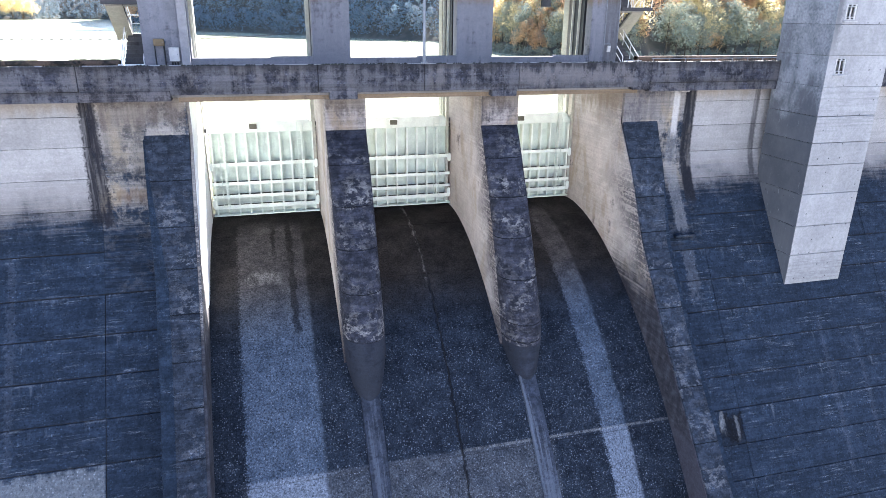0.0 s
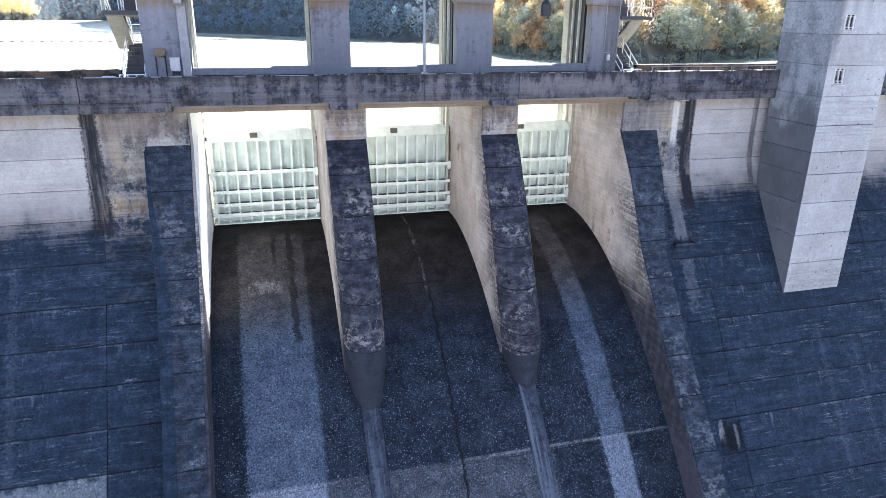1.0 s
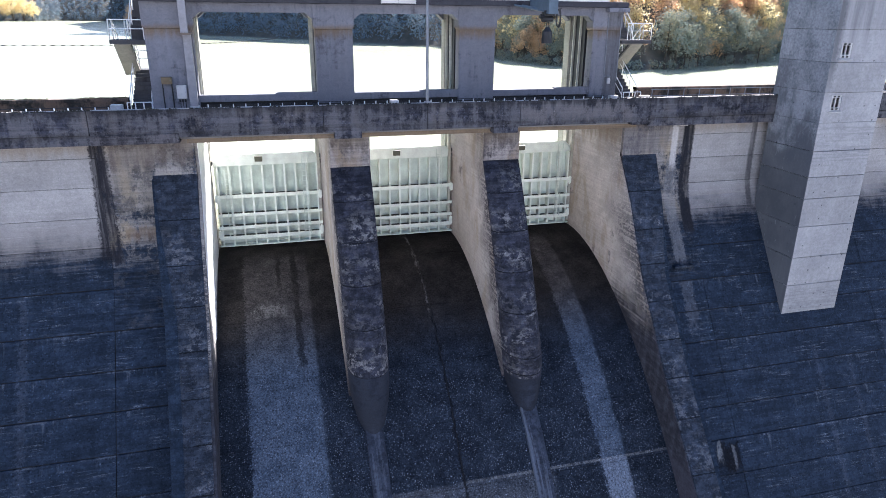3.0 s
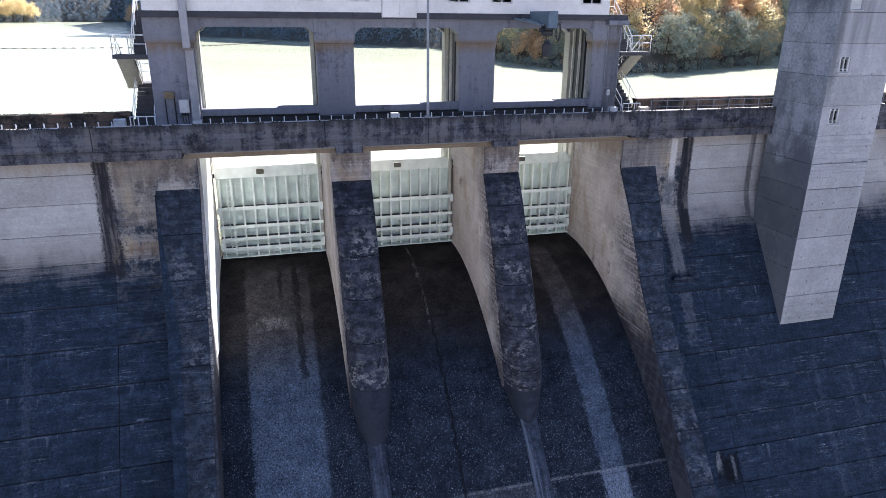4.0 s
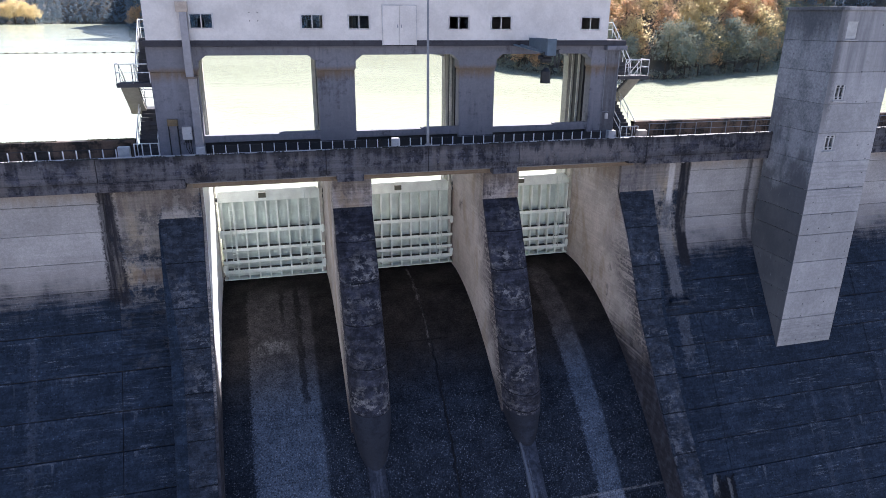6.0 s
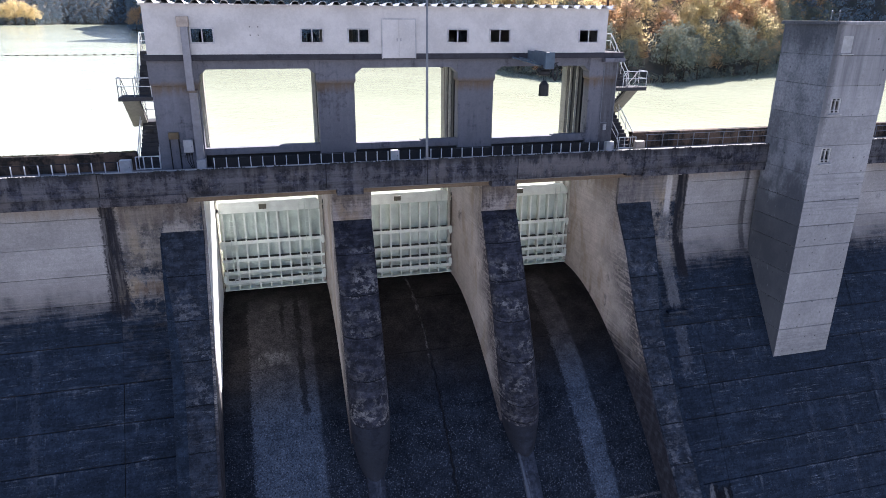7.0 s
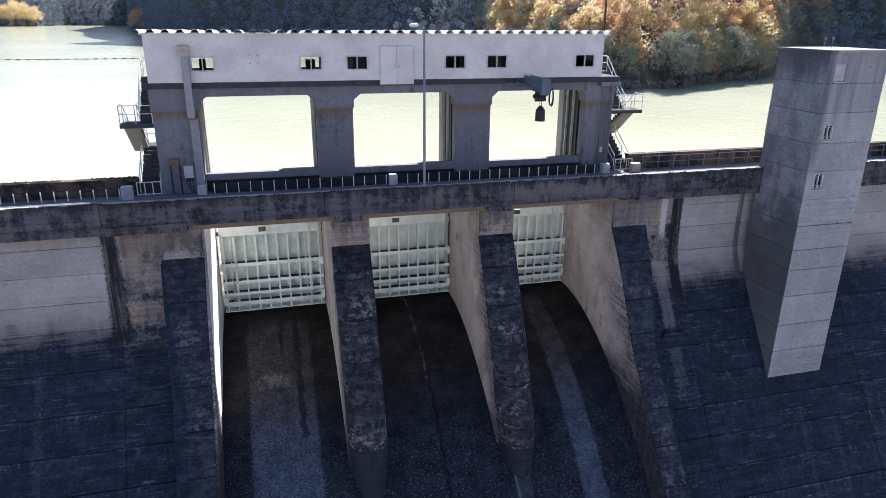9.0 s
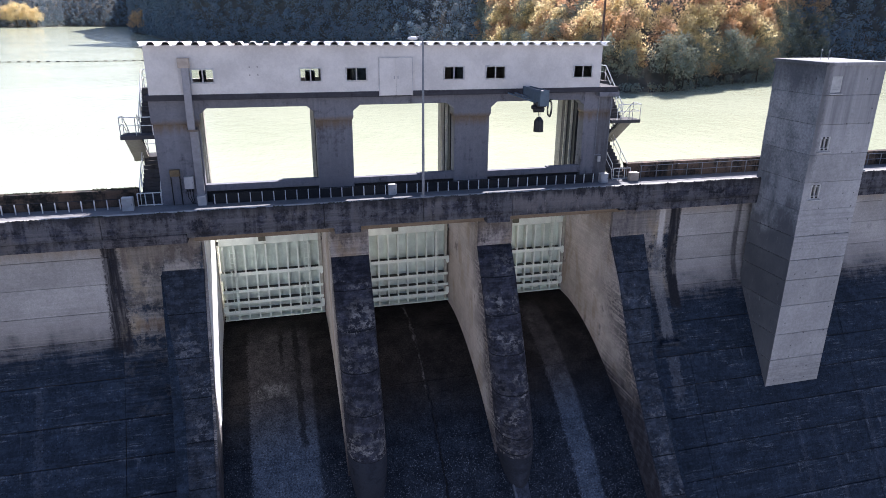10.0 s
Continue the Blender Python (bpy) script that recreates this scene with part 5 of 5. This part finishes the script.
def leaves(centres, radii, per, size, squash=0.8):
    """Small tilted leaf sprays scattered over clumps."""
    V, F = [], []
    for c, r in zip(centres, radii):
        d = rng.normal(size=(per, 3))
        d /= np.linalg.norm(d, axis=1)[:, None]
        p = np.array(c) + d * (r * rng.uniform(0.68, 1.08, (per, 1))) * np.array((1, 1, squash))
        out = d + 0.55 * rng.normal(size=(per, 3))
        out /= np.linalg.norm(out, axis=1)[:, None]
        u = np.cross(out, rng.normal(size=(per, 3)))
        u /= np.linalg.norm(u, axis=1)[:, None] + 1e-9
        w = np.cross(out, u)
        s = size * rng.uniform(0.6, 1.4, (per, 1))
        b0 = len(V)
        quad = np.stack((p - u * s, p + w * s * 0.55, p + u * s, p - w * s * 0.55), axis=1).reshape(-1, 3)
        V.extend(map(tuple, quad))
        F.extend((b0 + 4 * i, b0 + 4 * i + 1, b0 + 4 * i + 2, b0 + 4 * i + 3) for i in range(per))
    return V, F


def mesh_of(name, V, F, mat):
    me = bpy.data.meshes.new(name)
    me.from_pydata(V, [], F)
    me.materials.append(mat)
    return me


def tree(h, spread, mat, label, seed):
    """A broad-leaved tree about h metres high."""
    global rng
    rng = np.random.default_rng(seed)
    R = random.Random(seed)
    t = thing("tree", label, "tree", group="trees on the bank")
    bm = bmesh.new()
    top = Vector((R.uniform(-0.6, 0.6), R.uniform(-0.6, 0.6), h * 0.8))
    mid = Vector((top.x * 0.3, top.y * 0.3, h * 0.4))
    rod(bm, (0, 0, -1.0), mid, 0.28, 7, 0.18)
    rod(bm, mid, top, 0.18, 6, 0.05)
    cs, rs = [], []
    for k in range(16):
        f = 0.3 + 0.65 * (k + 0.5) / 16
        a = k * 2.4 + R.uniform(-0.4, 0.4)
        wide = spread * math.sin(math.pi * min(1, 0.25 + f * 0.75)) ** 0.7 * R.uniform(0.65, 1.1)
        base = mid + (top - mid) * max(0, (f - 0.35) / 0.65) if f > 0.35 else mid * (f / 0.4)
        end = Vector((math.cos(a) * wide, math.sin(a) * wide, h * f + R.uniform(0, 1.2)))
        rod(bm, base, end, 0.07, 5, 0.02)
        cs.append(end)
        rs.append(R.uniform(0.9, 1.7) * spread / 3.4)
        cs.append(base.lerp(end, 0.6) + Vector((0, 0, 0.5)))
        rs.append(R.uniform(0.8, 1.4) * spread / 3.4)
    cs.append(top + Vector((0, 0, h * 0.12)))
    rs.append(1.3 * spread / 3.4)
    part("trunk", bm, M_bark, t)
    V, F = leaves(cs, rs, 70, 0.24)
    c = new("crown", mesh_of("crown", V, F, mat))
    c.parent = t
    return t


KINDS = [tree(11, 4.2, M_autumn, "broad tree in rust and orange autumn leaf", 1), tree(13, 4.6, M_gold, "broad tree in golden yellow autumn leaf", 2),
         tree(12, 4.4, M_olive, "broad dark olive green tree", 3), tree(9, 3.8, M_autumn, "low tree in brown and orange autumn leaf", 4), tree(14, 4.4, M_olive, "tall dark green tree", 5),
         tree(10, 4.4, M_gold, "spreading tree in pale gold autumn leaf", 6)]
R = random.Random(11)
used = [False] * len(KINDS)


def plant(kind, px, py, d, scale):
    w = away(px, py)
    q = (px + w.x * d, py + w.y * d)
    p = pose(q[0], q[1], bank(q[0], q[1], d) - 0.3, 0, 0, R.uniform(0, 360)) @ Matrix.Scale(scale, 4)
    if not used[kind]:
        used[kind] = True
        KINDS[kind].matrix_world = p
    else:
        c = copy_thing(KINDS[kind], p)
        c.scale = (scale,) * 3


near = [p for p in shore_points(3.4) if 100 < p[1] < 200 and 55 < p[0] < 190]
low_v, low_f, up_v, up_f = [], [], [], []


def mass(V, F, px, py, d, h, r, per, size):
    """Adds one loose crown to a mass of foliage."""
    w = away(px, py)
    q = (px + w.x * d, py + w.y * d)
    g = bank(q[0], q[1], d)
    cs = [(q[0] + R.uniform(-r, r) * 0.6, q[1] + R.uniform(-r, r) * 0.6, g + h * f) for f in (0.2, 0.45, 0.7, 0.95)]
    v, f = leaves(cs, [r * R.uniform(0.8, 1.1), r, r * 0.85, r * 0.55], per, size)
    b = len(V)
    V.extend(v)
    F.extend(tuple(i + b for i in k) for k in f)


for px, py in near:
    # Shaded stretch and lowest row get olive kinds: shade by leaf colour.
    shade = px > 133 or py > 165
    mass(low_v, low_f, px + R.uniform(-1, 1), py + R.uniform(-1, 1), -0.4, 2.6, 1.7, 60, 0.24)
    for d in (1.5, 6.5, 12, 18):
        if R.random() < 0.88:
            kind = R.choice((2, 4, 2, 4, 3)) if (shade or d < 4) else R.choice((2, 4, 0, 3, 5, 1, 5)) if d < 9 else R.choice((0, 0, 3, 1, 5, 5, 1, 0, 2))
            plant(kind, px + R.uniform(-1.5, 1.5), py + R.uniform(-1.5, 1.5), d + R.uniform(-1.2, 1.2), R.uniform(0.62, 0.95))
    for d in (25, 33, 42):
        mass(up_v, up_f, px + R.uniform(-1.5, 1.5), py + R.uniform(-1.5, 1.5), d, 8.5, 3.0, 70, 0.36)
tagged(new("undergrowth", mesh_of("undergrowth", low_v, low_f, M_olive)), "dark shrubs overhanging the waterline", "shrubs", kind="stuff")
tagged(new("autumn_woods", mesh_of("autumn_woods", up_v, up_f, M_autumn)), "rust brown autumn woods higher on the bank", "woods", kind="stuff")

# far woods as one mass of crowns
rng = np.random.default_rng(3)
V, F = [], []
for px, py in shore_points(5.5):
    if py < 165 and px < 190:
        continue
    far = math.hypot(px, py)
    rows = (2, 8, 15, 24, 34) if far < 500 else (2, 12, 24, 40, 60)
    for d in rows:
        w = away(px, py)
        q = (px + w.x * d + R.uniform(-2, 2), py + w.y * d + R.uniform(-2, 2))
        g = bank(q[0], q[1], d)
        hh = R.uniform(7, 13)
        cs = [(q[0] + R.uniform(-2, 2), q[1] + R.uniform(-2, 2), g + hh * f) for f in (0.25, 0.5, 0.72, 0.92)]
        rs = [R.uniform(2.2, 3.4), R.uniform(2.4, 3.6), R.uniform(1.8, 2.8), R.uniform(1.0, 1.8)]
        v, f = leaves(cs, rs, 56 if far < 500 else 26, 0.43 if far < 500 else 0.8)
        b0 = len(V)
        V.extend(v)
        F.extend(tuple(i + b0 for i in k) for k in f)
o = new("woods", mesh_of("woods", V, F, M_hazed_wood))
tagged(o, "mixed woods on the shaded hillside, leaf colour lifted for haze", "woods", kind="stuff")

# sunlit trees on the far points
for px, py, s in ((-292, 902, 2.2), (-281, 899, 2.6), (-270, 900, 2.4), (-262, 906, 2.0), (-104, 612, 1.5), (-97, 600, 1.6), (-90, 585, 1.3), (-108, 630, 1.4)):
    plant(5 if px < -200 else 0, px, py, 2.0, s)

# ---- float line ----
def boom_y(x):
    return 231 + 85 * max(0, (x + 118) / 126) ** 6


line, bx = [], -122.0
while bx < 7.5:
    line.append((bx, boom_y(bx)))
    bx += 3.0 / math.hypot(1, (boom_y(bx + 0.5) - boom_y(bx)) / 0.5)
b0 = None
for px, py in line:
    if b0 is None:
        b0 = thing("float", "dark orange float of the boom across the lake", "float", (px, py, -7.0), "boom floats")
        bm = bmesh.new()
        rod(bm, (-0.6, 0, 0.06), (0.6, 0, 0.06), 0.29, 8)
        part("drum", bm, M_float, b0)
    else:
        copy_thing(b0, pose(px, py, -7.0))
bm = bmesh.new()
tube(bm, [(px, py, -6.92) for px, py in line], 0.045, 5)
o = part("boom_cable", bm, M_black, None, "dark cable linking the floats on the lake")
tagged(o, category="cable")

# ---- unseen valley ground behind the camera, added to bounce sun onto the dam ----
m = Mat("bounce_pale", 0.95, spec=0.1)
M_bounce = m.done(m.mix(m.ramp(m.noise(0.05, 6), 0.4, 0.6), (0.19, 0.195, 0.20), (0.26, 0.26, 0.26)))
verts, faces = [], []
YS = (-16, -40, -80, -130, -180, -240, -320, -420)
XS = tuple(range(-400, 401, 40))
for gy in YS:
    for gx in XS:
        side = max(0, abs(gx) - 110) * 0.6
        back = max(0, -gy - 150) * 0.55
        verts.append((gx, gy, -40 + max(side, back) + 5 * noise.noise((gx * 0.01, gy * 0.01, 2.0))))
nx = len(XS)
for a in range(len(YS) - 1):
    for b in range(nx - 1):
        faces.append((a * nx + b, a * nx + b + 1, (a + 1) * nx + b + 1, (a + 1) * nx + b))
me = bpy.data.meshes.new("ground_bounce")
me.from_pydata(verts, [], faces)
me.materials.append(M_bounce)
tagged(new("ground_bounce", me), "unseen pale ground below the dam, added to bounce sunlight", "ground", kind="structure")
